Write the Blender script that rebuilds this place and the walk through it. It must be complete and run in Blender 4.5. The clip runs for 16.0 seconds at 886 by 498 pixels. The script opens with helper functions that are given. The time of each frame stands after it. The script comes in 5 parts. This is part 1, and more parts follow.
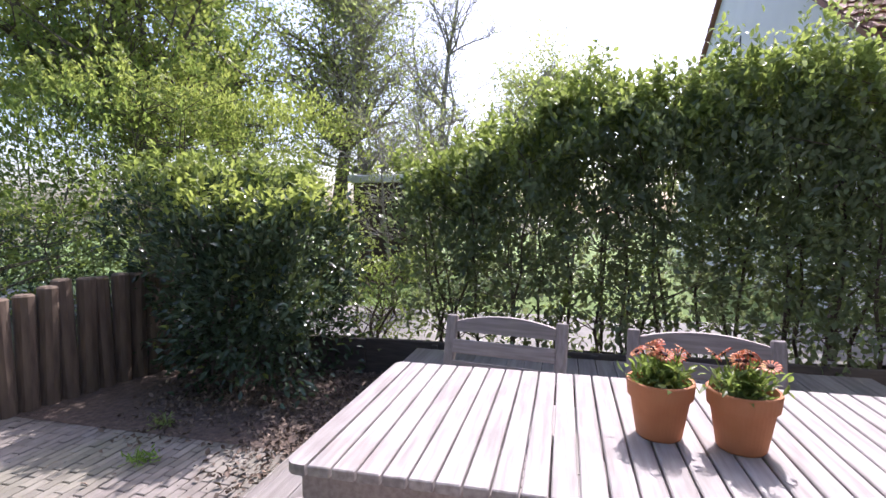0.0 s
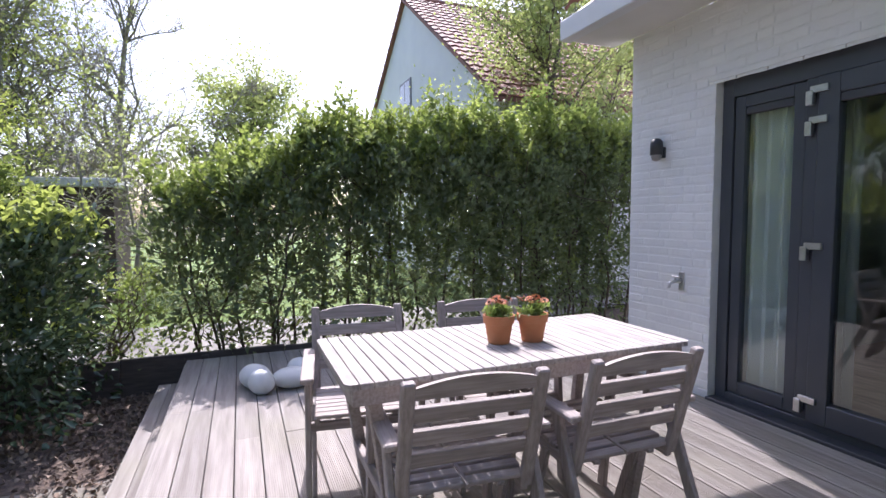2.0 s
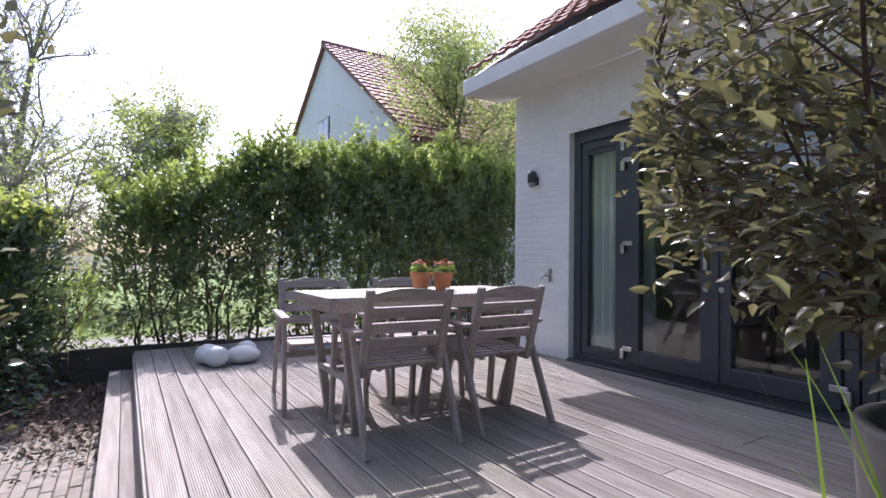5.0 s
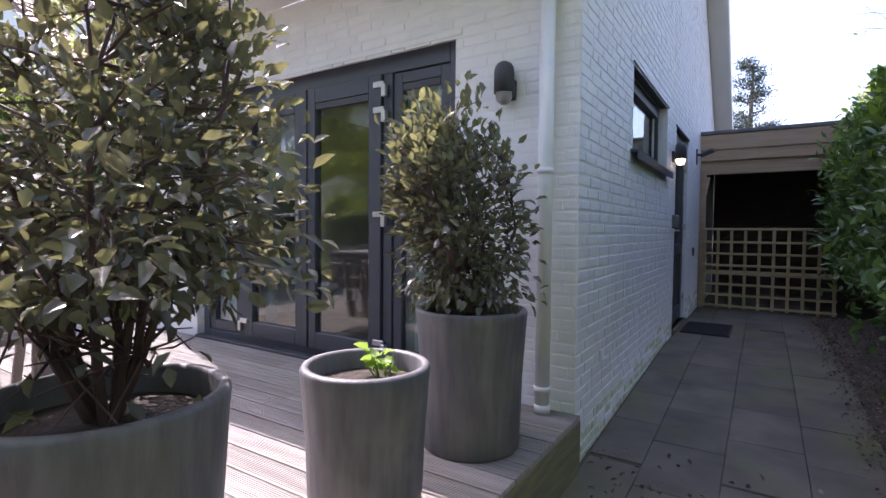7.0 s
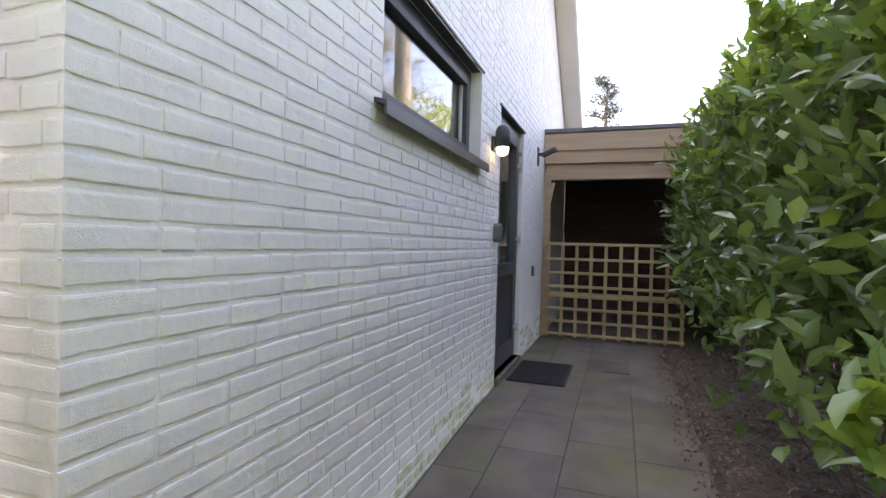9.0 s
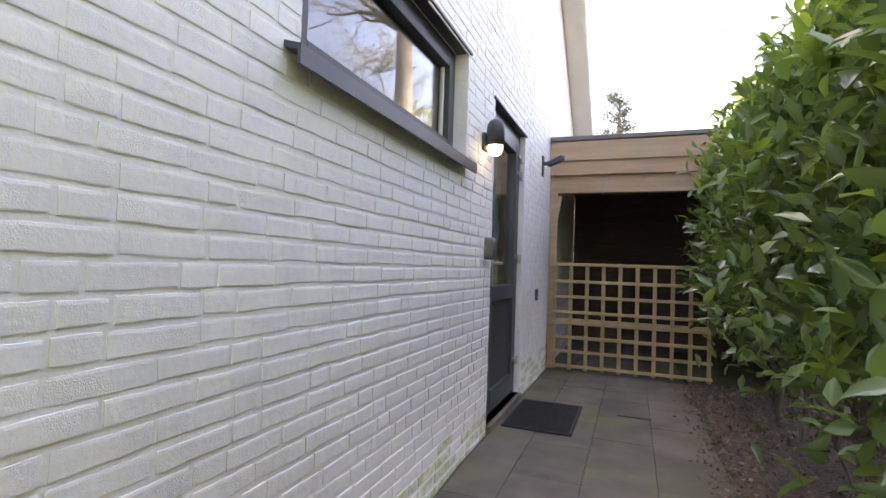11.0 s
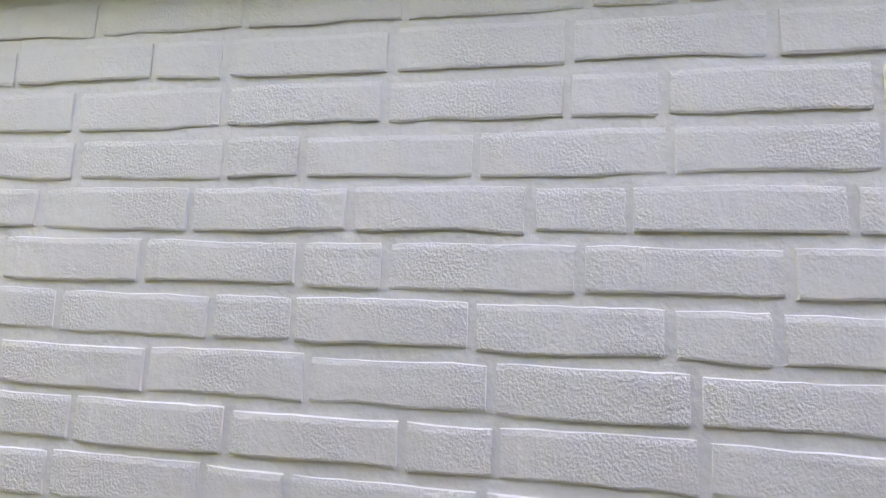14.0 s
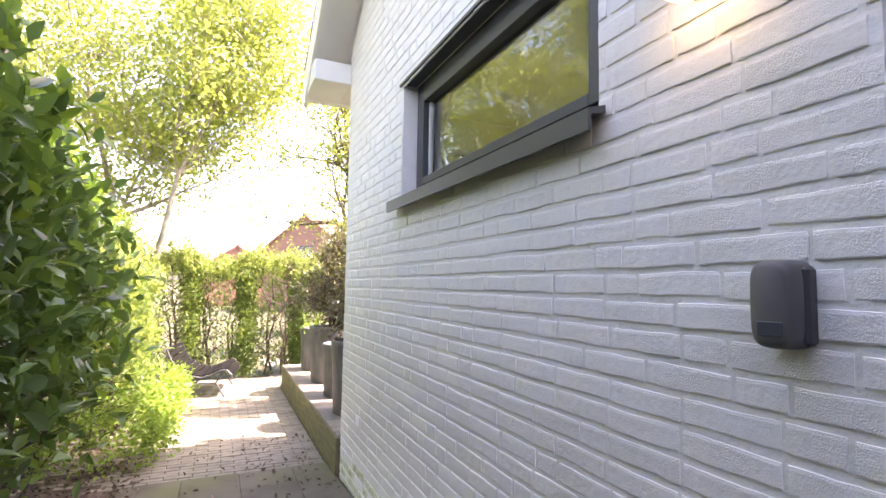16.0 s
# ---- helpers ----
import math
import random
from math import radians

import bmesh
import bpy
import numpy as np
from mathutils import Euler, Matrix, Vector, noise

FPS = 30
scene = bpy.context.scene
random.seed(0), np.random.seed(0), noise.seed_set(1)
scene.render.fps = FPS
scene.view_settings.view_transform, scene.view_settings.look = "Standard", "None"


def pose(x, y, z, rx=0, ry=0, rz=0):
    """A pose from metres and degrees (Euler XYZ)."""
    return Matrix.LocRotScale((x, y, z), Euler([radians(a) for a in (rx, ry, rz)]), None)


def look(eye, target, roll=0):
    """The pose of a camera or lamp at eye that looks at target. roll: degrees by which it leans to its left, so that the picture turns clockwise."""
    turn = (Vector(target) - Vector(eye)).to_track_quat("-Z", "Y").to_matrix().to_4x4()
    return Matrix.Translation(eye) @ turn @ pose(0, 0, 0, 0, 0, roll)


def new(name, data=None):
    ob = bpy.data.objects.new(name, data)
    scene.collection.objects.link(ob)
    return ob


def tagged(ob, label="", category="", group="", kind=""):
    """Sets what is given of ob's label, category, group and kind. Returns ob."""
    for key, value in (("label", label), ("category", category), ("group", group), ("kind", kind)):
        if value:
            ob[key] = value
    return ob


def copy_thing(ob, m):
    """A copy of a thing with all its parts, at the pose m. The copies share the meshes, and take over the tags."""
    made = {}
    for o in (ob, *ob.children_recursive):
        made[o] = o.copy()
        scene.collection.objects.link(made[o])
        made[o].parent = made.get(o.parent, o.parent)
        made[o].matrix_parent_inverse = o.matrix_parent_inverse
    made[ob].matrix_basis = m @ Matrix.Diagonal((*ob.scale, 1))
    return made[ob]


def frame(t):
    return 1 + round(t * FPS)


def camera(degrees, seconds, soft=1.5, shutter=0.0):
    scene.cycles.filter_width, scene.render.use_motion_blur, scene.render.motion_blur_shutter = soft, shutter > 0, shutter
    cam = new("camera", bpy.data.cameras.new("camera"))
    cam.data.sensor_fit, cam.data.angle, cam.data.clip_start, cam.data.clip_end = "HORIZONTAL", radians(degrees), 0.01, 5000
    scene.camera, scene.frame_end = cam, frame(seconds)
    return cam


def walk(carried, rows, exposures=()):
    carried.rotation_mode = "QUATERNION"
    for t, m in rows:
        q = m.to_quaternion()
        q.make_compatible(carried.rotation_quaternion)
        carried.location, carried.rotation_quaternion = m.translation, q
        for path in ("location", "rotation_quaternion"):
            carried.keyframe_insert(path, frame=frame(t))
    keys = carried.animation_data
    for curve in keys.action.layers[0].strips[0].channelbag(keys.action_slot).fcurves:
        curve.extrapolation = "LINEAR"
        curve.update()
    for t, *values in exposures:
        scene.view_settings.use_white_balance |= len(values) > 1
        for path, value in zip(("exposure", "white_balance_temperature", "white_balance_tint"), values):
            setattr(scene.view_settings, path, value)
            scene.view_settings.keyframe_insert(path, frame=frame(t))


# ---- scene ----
cam = camera(83.0, 16.0)
PATH = [
    (0, (-1.864, -2.312, 1.438), (-3.802, -2.784, 1.291), 0.0),
    (0.5, (-1.753, -2.578, 1.436), (-3.746, -2.619, 1.273), -0.4),
    (1, (-1.49, -2.833, 1.473), (-3.467, -2.583, 1.307), -0.8),
    (1.5, (-1.243, -3.051, 1.504), (-3.151, -2.475, 1.343), -0.7),
    (2, (-1.095, -3.14, 1.505), (-2.946, -2.392, 1.375), -0.3),
    (2.5, (-0.976, -3.185, 1.511), (-2.828, -2.436, 1.411), -0.3),
    (3, (-0.994, -3.188, 1.501), (-2.846, -2.436, 1.441), -0.2),
    (5.5, (0.183, -3.81, 1.143), (-1.384, -2.566, 1.165), 0.4),
    (6, (0.483, -3.624, 1.142), (-0.917, -2.196, 1.128), 0.1),
    (6.5, (0.655, -3.262, 1.18), (-0.592, -1.701, 1.128), 0.3),
    (7, (0.873, -2.776, 1.204), (-0.202, -1.092, 1.129), 0.5),
    (7.5, (0.947, -2.234, 1.202), (0.024, -0.461, 1.13), 1.0),
    (8, (0.997, -1.694, 1.217), (0.218, 0.147, 1.149), 1.2),
    (8.5, (1.004, -1.17, 1.206), (0.308, 0.704, 1.158), 1.4),
    (9, (0.999, -0.657, 1.229), (0.333, 1.229, 1.205), 1.5),
    (11.5, (0.942, 0.313, 1.194), (0.18, 2.16, 1.296), 2.2),
    (12, (0.867, 0.704, 1.23), (-0.226, 2.373, 1.373), 2.4),
    (12.5, (0.754, 1.103, 1.217), (-0.683, 2.478, 1.428), 2.0),
    (13, (0.655, 1.54, 1.23), (-1.101, 2.457, 1.506), 2.2),
    (13.5, (0.534, 1.871, 1.268), (-1.406, 2.274, 1.541), 2.0),
    (14, (0.58, 2.259, 1.312), (-1.381, 1.939, 1.54), 2.0),
    (14.5, (0.645, 2.704, 1.335), (-1.087, 1.727, 1.551), 1.3),
    (15, (0.787, 3.147, 1.374), (-0.586, 1.706, 1.571), 0.3),
    (15.5, (0.858, 3.648, 1.368), (-0.245, 1.989, 1.547), 0.0),
    (16, (0.936, 4.013, 1.348), (0.121, 2.192, 1.494), 0.9),
]
walk(cam, [(t, look(eye, target, roll)) for t, eye, target, roll in PATH], [
    (0, 1.15, 6000, 25), (3, 1.22, 5900, 23), (5.5, 1.1, 5900, 25), (7, 1.95, 6100, 30), (8, 2.75, 6950, 31), (9, 3.15, 7550, 30), (11.5, 3.45, 8200, 31),
    (13.5, 3.6, 8600, 31), (15, 3.55, 8400, 32), (16, 3.35, 7800, 30)])

# ---- light ----
SUN = Vector((-0.72, 0.20, 1.0)).normalized()
world = bpy.data.worlds.new("world")
scene.world = world
world.use_nodes = True
wn = world.node_tree.nodes
sky = wn.new("ShaderNodeTexSky")
sky.sky_type = "NISHITA"
sky.sun_disc = False
sky.sun_elevation = math.asin(SUN.z)
sky.sun_rotation = math.atan2(SUN.x, SUN.y)
sky.dust_density = 3.0
world.node_tree.links.new(sky.outputs[0], wn["Background"].inputs[0])
wn["Background"].inputs[1].default_value = 0.15
sun = new("sun", bpy.data.lights.new("sun", "SUN"))
sun.data.energy, sun.data.angle, sun.data.color = 3.2, radians(0.6), (1.0, 0.95, 0.87)
sun.matrix_world = look(SUN * 30, (0, 0, 0))


# ---- materials ----
def material(name, color, rough=0.6, color2=None, scale=8.0, bump=0.0, bscale=60.0, metal=0.0, island=0.0, stretch=(1, 1, 1),
             translucent=0.0, tcolor=None, spec=0.5, stain=None, stain_scale=1.5, stain_amount=0.5, objrand=0.0, coat=0.0):
    """A surface with two scales of noise in its colour, fine relief, and some change from piece to piece."""
    m = bpy.data.materials.new(name)
    m.use_nodes = True
    nt = m.node_tree
    n, l = nt.nodes, nt.links
    b = n["Principled BSDF"]
    b.inputs["Roughness"].default_value = rough
    b.inputs["Metallic"].default_value = metal
    b.inputs["Specular IOR Level"].default_value = spec
    b.inputs["Coat Weight"].default_value = coat
    tc = n.new("ShaderNodeTexCoord")
    mp = n.new("ShaderNodeMapping")
    mp.inputs["Scale"].default_value = stretch
    l.new(tc.outputs["Object"], mp.inputs[0])
    n1 = n.new("ShaderNodeTexNoise")
    n1.inputs["Scale"].default_value, n1.inputs["Detail"].default_value = scale, 6
    l.new(mp.outputs[0], n1.inputs[0])
    mix = n.new("ShaderNodeMix")
    mix.data_type = "RGBA"
    mix.inputs["A"].default_value = (*color, 1)
    mix.inputs["B"].default_value = (*(color2 or color), 1)
    ramp = n.new("ShaderNodeValToRGB")
    ramp.color_ramp.elements[0].position, ramp.color_ramp.elements[1].position = 0.35, 0.65
    l.new(n1.outputs[0], ramp.inputs[0])
    l.new(ramp.outputs[0], mix.inputs["Factor"])
    out = mix.outputs["Result"]
    if stain:
        n2 = n.new("ShaderNodeTexNoise")
        n2.inputs["Scale"].default_value, n2.inputs["Detail"].default_value = stain_scale, 8
        l.new(tc.outputs["Object"], n2.inputs[0])
        r2 = n.new("ShaderNodeMapRange")
        r2.inputs[1].default_value, r2.inputs[2].default_value, r2.inputs[4].default_value = 0.48, 0.68, stain_amount
        l.new(n2.outputs[0], r2.inputs[0])
        m2 = n.new("ShaderNodeMix")
        m2.data_type = "RGBA"
        l.new(r2.outputs[0], m2.inputs["Factor"])
        l.new(out, m2.inputs["A"])
        m2.inputs["B"].default_value = (*stain, 1)
        out = m2.outputs["Result"]
    if island or objrand:
        hsv = n.new("ShaderNodeHueSaturation")
        mr = n.new("ShaderNodeMapRange")
        k = island or objrand
        mr.inputs[3].default_value, mr.inputs[4].default_value = 1 - k, 1 + k
        if island:
            l.new(n.new("ShaderNodeNewGeometry").outputs["Random Per Island"], mr.inputs[0])
        else:
            l.new(n.new("ShaderNodeObjectInfo").outputs["Random"], mr.inputs[0])
        l.new(mr.outputs[0], hsv.inputs["Value"])
        l.new(out, hsv.inputs["Color"])
        out = hsv.outputs[0]
    l.new(out, b.inputs["Base Color"])
    if bump:
        n3 = n.new("ShaderNodeTexNoise")
        n3.inputs["Scale"].default_value, n3.inputs["Detail"].default_value = bscale, 5
        l.new(mp.outputs[0], n3.inputs[0])
        bp = n.new("ShaderNodeBump")
        bp.inputs["Strength"].default_value, bp.inputs["Distance"].default_value = 1.0, bump
        l.new(n3.outputs[0], bp.inputs["Height"])
        l.new(bp.outputs[0], b.inputs["Normal"])
    if translucent:
        tr = n.new("ShaderNodeBsdfTranslucent")
        ms = n.new("ShaderNodeMixShader")
        ms.inputs[0].default_value = translucent
        if tcolor:
            tr.inputs[0].default_value = (*tcolor, 1)
        else:
            l.new(out, tr.inputs[0])
        l.new(b.outputs[0], ms.inputs[1])
        l.new(tr.outputs[0], ms.inputs[2])
        l.new(ms.outputs[0], n["Material Output"].inputs[0])
    return m


PAINT = material("white painted brick", (0.79, 0.79, 0.78), 0.62, (0.75, 0.75, 0.75), 5, 0.0017, 90, stain=(0.67, 0.67, 0.65), stain_scale=1.3, stain_amount=0.4, island=0.03)


def coarse(m):
    """Relief of painted brick: pitted in some places and smooth in others, the same all along the wall."""
    n, l = m.node_tree.nodes, m.node_tree.links
    place = n.new("ShaderNodeNewGeometry").outputs["Position"]
    pits, lumps, where = (n.new("ShaderNodeTexNoise") for _ in range(3))
    for node, size, detail in ((pits, 300, 3), (lumps, 45, 3), (where, 7, 2)):
        node.inputs["Scale"].default_value, node.inputs["Detail"].default_value = size, detail
        l.new(place, node.inputs[0])
    rng_ = n.new("ShaderNodeMapRange")
    rng_.inputs[1].default_value, rng_.inputs[2].default_value, rng_.inputs[3].default_value, rng_.inputs[4].default_value = 0.42, 0.62, 0.25, 1.0
    l.new(where.outputs[0], rng_.inputs[0])
    mul, add = n.new("ShaderNodeMath"), n.new("ShaderNodeMath")
    mul.operation, add.operation = "MULTIPLY", "MULTIPLY_ADD"
    l.new(pits.outputs[0], mul.inputs[0])
    l.new(rng_.outputs[0], mul.inputs[1])
    l.new(lumps.outputs[0], add.inputs[0])
    add.inputs[1].default_value = 0.9
    l.new(mul.outputs[0], add.inputs[2])
    bump = [k for k in n if k.bl_idname == "ShaderNodeBump"][0]
    bump.inputs["Distance"].default_value = 0.0026
    l.new(add.outputs[0], bump.inputs["Height"])


coarse(PAINT)
PAINTM = material("white painted mortar", (0.79, 0.79, 0.78), 0.7, (0.73, 0.73, 0.72), 7, 0.0030, 55, stain=(0.69, 0.69, 0.67), stain_scale=1.1, stain_amount=0.4)
RENDERM = material("smooth white render", (0.62, 0.62, 0.61), 0.8, (0.58, 0.58, 0.57), 2, 0.0004, 40)
MOSS = material("mossy painted brick", (0.40, 0.44, 0.22), 0.85, (0.74, 0.75, 0.70), 16, 0.0016, 110, island=0.08)
WHITE = material("white trim", (0.76, 0.77, 0.77), 0.45, (0.70, 0.71, 0.71), 3)
SOFFIT = material("soffit board", (0.74, 0.73, 0.69), 0.6, (0.69, 0.68, 0.64), 3)
ANTH = material("anthracite frame", (0.052, 0.058, 0.073), 0.38, (0.06, 0.066, 0.08), 4)
ANTH2 = material("matt anthracite", (0.04, 0.043, 0.05), 0.5, (0.05, 0.053, 0.06), 6)
BLACK = material("black rubber", (0.012, 0.012, 0.013), 0.7, (0.03, 0.03, 0.03), 60, 0.002, 200)
METAL = material("brushed steel", (0.6, 0.6, 0.6), 0.35, (0.5, 0.5, 0.5), 30, metal=0.9)
GREYPL = material("grey plastic", (0.09, 0.09, 0.095), 0.5, (0.12, 0.12, 0.12), 8)
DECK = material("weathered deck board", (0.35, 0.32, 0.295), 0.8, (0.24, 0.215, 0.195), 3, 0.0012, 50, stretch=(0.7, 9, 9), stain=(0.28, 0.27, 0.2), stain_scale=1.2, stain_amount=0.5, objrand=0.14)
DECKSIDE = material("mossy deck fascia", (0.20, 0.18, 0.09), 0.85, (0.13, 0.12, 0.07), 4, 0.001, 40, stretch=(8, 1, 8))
TEAK = material("weathered grey teak", (0.40, 0.35, 0.335), 0.68, (0.29, 0.25, 0.235), 6, 0.0007, 90, stretch=(1, 14, 14), stain=(0.17, 0.14, 0.125), stain_scale=5, stain_amount=0.35, objrand=0.06)
TEAKY = material("weathered grey teak slat", (0.40, 0.35, 0.335), 0.68, (0.27, 0.235, 0.22), 6, 0.0007, 90, stretch=(13, 1, 13), stain=(0.17, 0.145, 0.135), stain_scale=5, stain_amount=0.35, objrand=0.08)
TEAKZ = material("weathered grey teak post", (0.40, 0.35, 0.335), 0.68, (0.27, 0.235, 0.22), 6, 0.0007, 90, stretch=(13, 13, 1), stain=(0.17, 0.145, 0.135), stain_scale=5, stain_amount=0.35, objrand=0.08)
TEAKTOP = material("bleached grey teak", (0.45, 0.42, 0.40), 0.7, (0.28, 0.255, 0.24), 5, 0.0008, 80, stretch=(1, 12, 12), stain=(0.24, 0.20, 0.18), stain_scale=7, stain_amount=0.45, objrand=0.08)
TERRA = material("terracotta", (0.52, 0.21, 0.095), 0.8, (0.44, 0.17, 0.075), 9, 0.0006, 90, stain=(0.56, 0.33, 0.2), stain_scale=6, stain_amount=0.3)
CLAY = material("grey glazed clay", (0.088, 0.085, 0.092), 0.5, (0.145, 0.14, 0.145), 6, 0.0012, 40, stretch=(4, 4, 0.5), stain=(0.27, 0.25, 0.22), stain_scale=3, stain_amount=0.45)
SOIL = material("potting soil", (0.022, 0.016, 0.012), 0.95, (0.05, 0.035, 0.025), 40, 0.01, 60)
LAWN = material("bright lawn", (0.13, 0.20, 0.035), 0.9, (0.09, 0.15, 0.03), 3, 0.02, 30)
MULCH = material("leaf mulch ground", (0.075, 0.055, 0.045), 0.95, (0.14, 0.10, 0.075), 25, 0.02, 30)
CHIP = material("bark chips and dead leaves", (0.125, 0.092, 0.07), 0.85, (0.22, 0.165, 0.12), 8, island=0.55)
GRASS = material("garden ground", (0.075, 0.085, 0.035), 0.95, (0.11, 0.09, 0.055), 4, 0.02, 30)
ROADM = material("light paving", (0.25, 0.24, 0.22), 0.85, (0.19, 0.18, 0.17), 4, 0.002, 60)
SLAB = material("grey concrete slab", (0.150, 0.131, 0.105), 0.8, (0.094, 0.082, 0.065), 3, 0.002, 60, stain=(0.12, 0.125, 0.05), stain_scale=1.3, stain_amount=0.85, objrand=0.14)
KLINK = material("weathered paving brick", (0.27, 0.24, 0.21), 0.85, (0.20, 0.175, 0.15), 9, 0.0015, 80, stain=(0.22, 0.22, 0.14), stain_scale=1.2, stain_amount=0.5, island=0.15)
JOINT = material("sandy joint soil", (0.10, 0.09, 0.065), 0.95, (0.06, 0.065, 0.035), 12, 0.004, 60)
TILE = material("red clay roof tile", (0.30, 0.13, 0.10), 0.75, (0.22, 0.10, 0.085), 6, 0.001, 30, island=0.2, stain=(0.2, 0.15, 0.12), stain_scale=3)
PINE = material("pine fascia board", (0.44, 0.31, 0.20), 0.7, (0.36, 0.24, 0.15), 3, 0.0006, 60, stretch=(0.6, 9, 9), stain=(0.32, 0.27, 0.22), stain_scale=2)
LATT = material("impregnated pine lath", (0.40, 0.31, 0.16), 0.75, (0.32, 0.24, 0.12), 6, 0.0005, 70, objrand=0.12)
DARKWOOD = material("dark stained boards", (0.06, 0.04, 0.033), 0.7, (0.085, 0.058, 0.048), 5, 0.001, 40, stretch=(1, 1, 6))
BARK = material("grey brown bark", (0.17, 0.14, 0.11), 0.9, (0.10, 0.08, 0.06), 14, 0.01, 25, stretch=(1, 1, 0.3))
BARKL = material("pale bark", (0.34, 0.32, 0.27), 0.85, (0.2, 0.19, 0.15), 9, 0.004, 25)
TWIG = material("brown twig", (0.11, 0.085, 0.06), 0.8, (0.07, 0.055, 0.04), 12)
TWIGP = material("purple twig", (0.10, 0.05, 0.045), 0.7, (0.06, 0.035, 0.03), 12)
LAUREL = material("glossy laurel leaf", (0.12, 0.19, 0.07), 0.2, (0.075, 0.135, 0.052), 3, island=0.6, translucent=0.27, tcolor=(0.17, 0.30, 0.045))
DARKLAUREL = material("dark glossy laurel leaf", (0.08, 0.12, 0.075), 0.2, (0.05, 0.08, 0.05), 3, island=0.6, translucent=0.12, tcolor=(0.2, 0.28, 0.08))
LAURELN = material("young laurel leaf", (0.14, 0.24, 0.045), 0.35, (0.10, 0.19, 0.035), 3, island=0.25, translucent=0.35, tcolor=(0.30, 0.45, 0.05))
HEDGEL = material("dark hedge leaf", (0.10, 0.14, 0.095), 0.22, (0.065, 0.095, 0.068), 3, island=0.6, translucent=0.45, tcolor=(0.38, 0.46, 0.19))
HEDGEN = material("fresh hedge leaf", (0.13, 0.19, 0.055), 0.4, (0.16, 0.20, 0.07), 3, island=0.35, translucent=0.42, tcolor=(0.42, 0.52, 0.12))
SPRING = material("spring leaf", (0.19, 0.24, 0.05), 0.5, (0.13, 0.18, 0.04), 2, island=0.45, translucent=0.5, tcolor=(0.44, 0.52, 0.12))
SPRINGP = material("pale spring leaf", (0.22, 0.27, 0.10), 0.5, (0.17, 0.22, 0.08), 2, island=0.35, translucent=0.5, tcolor=(0.52, 0.60, 0.20))
MIDLEAF = material("mid green leaf", (0.10, 0.16, 0.05), 0.42, (0.07, 0.12, 0.042), 2, island=0.4, translucent=0.42, tcolor=(0.36, 0.48, 0.10))
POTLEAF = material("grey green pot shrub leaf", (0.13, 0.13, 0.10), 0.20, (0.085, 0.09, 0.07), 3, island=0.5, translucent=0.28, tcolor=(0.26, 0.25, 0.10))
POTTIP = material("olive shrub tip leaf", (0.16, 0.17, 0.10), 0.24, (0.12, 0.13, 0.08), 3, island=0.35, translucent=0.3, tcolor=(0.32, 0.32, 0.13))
LIME = material("bright herb leaf", (0.19, 0.31, 0.06), 0.5, (0.14, 0.25, 0.045), 8, island=0.3, translucent=0.4, tcolor=(0.36, 0.52, 0.08))
PINEN = material("pine needles", (0.03, 0.055, 0.03), 0.6, (0.02, 0.04, 0.02), 3, island=0.3)
PETAL = material("orange red petal", (0.62, 0.13, 0.06), 0.6, (0.55, 0.25, 0.09), 12, island=0.3)
DISC = material("dark flower centre", (0.06, 0.02, 0.015), 0.8)
STONE = material("smooth white stone", (0.62, 0.63, 0.62), 0.55, (0.52, 0.54, 0.54), 4, 0.0006, 40)
CURTAIN = material("pale curtain", (0.62, 0.66, 0.66), 0.9, (0.56, 0.60, 0.60), 4)
BACKING = material("pale green door backing", (0.50, 0.60, 0.54), 0.8, (0.44, 0.54, 0.48), 3)
ROOMW = material("room wall", (0.8, 0.79, 0.77), 0.9, (0.76, 0.75, 0.73), 2)
ROOMF = material("wooden room floor", (0.45, 0.33, 0.22), 0.4, (0.22, 0.14, 0.08), 4, stretch=(1, 8, 1))
FURN = material("dark furniture wood", (0.06, 0.045, 0.035), 0.4, (0.04, 0.03, 0.025), 6)
BRICKR = material("red house brick", (0.30, 0.16, 0.12), 0.85, (0.24, 0.13, 0.10), 6, 0.003, 20)
PLASTER = material("white house plaster", (0.72, 0.73, 0.74), 0.85, (0.66, 0.67, 0.69), 1, 0.001, 20)
BENCHW = material("worn black bench slat", (0.006, 0.006, 0.007), 0.8, (0.012, 0.011, 0.011), 14, spec=0.06)



def laid(m):
    """Lets the pattern of a paved or boarded surface run on from piece to piece."""
    n, l = m.node_tree.nodes, m.node_tree.links
    place = n.new("ShaderNodeNewGeometry").outputs["Position"]
    for link in [k for k in l if k.from_node.bl_idname == "ShaderNodeTexCoord"]:
        l.new(place, link.to_socket)


for m_laid in (SLAB, KLINK, DECK):
    laid(m_laid)

GLASS = bpy.data.materials.new("window glass")
GLASS.use_nodes = True
_n, _l = GLASS.node_tree.nodes, GLASS.node_tree.links
_fr, _mx, _tr, _gl = (_n.new("ShaderNode" + k) for k in ("LayerWeight", "MixShader", "BsdfTransparent", "BsdfGlossy"))
_pw, _ma = _n.new("ShaderNodeMath"), _n.new("ShaderNodeMath")
_fr.inputs[0].default_value = 0.5
_pw.operation, _ma.operation = "POWER", "MULTIPLY_ADD"
_pw.inputs[1].default_value, _ma.inputs[1].default_value, _ma.inputs[2].default_value = 4.0, 0.85, 0.085
_l.new(_fr.outputs["Facing"], _pw.inputs[0])
_l.new(_pw.outputs[0], _ma.inputs[0])
_tr.inputs[0].default_value = (0.90, 0.93, 0.91, 1)
_gl.inputs["Roughness"].default_value = 0.0
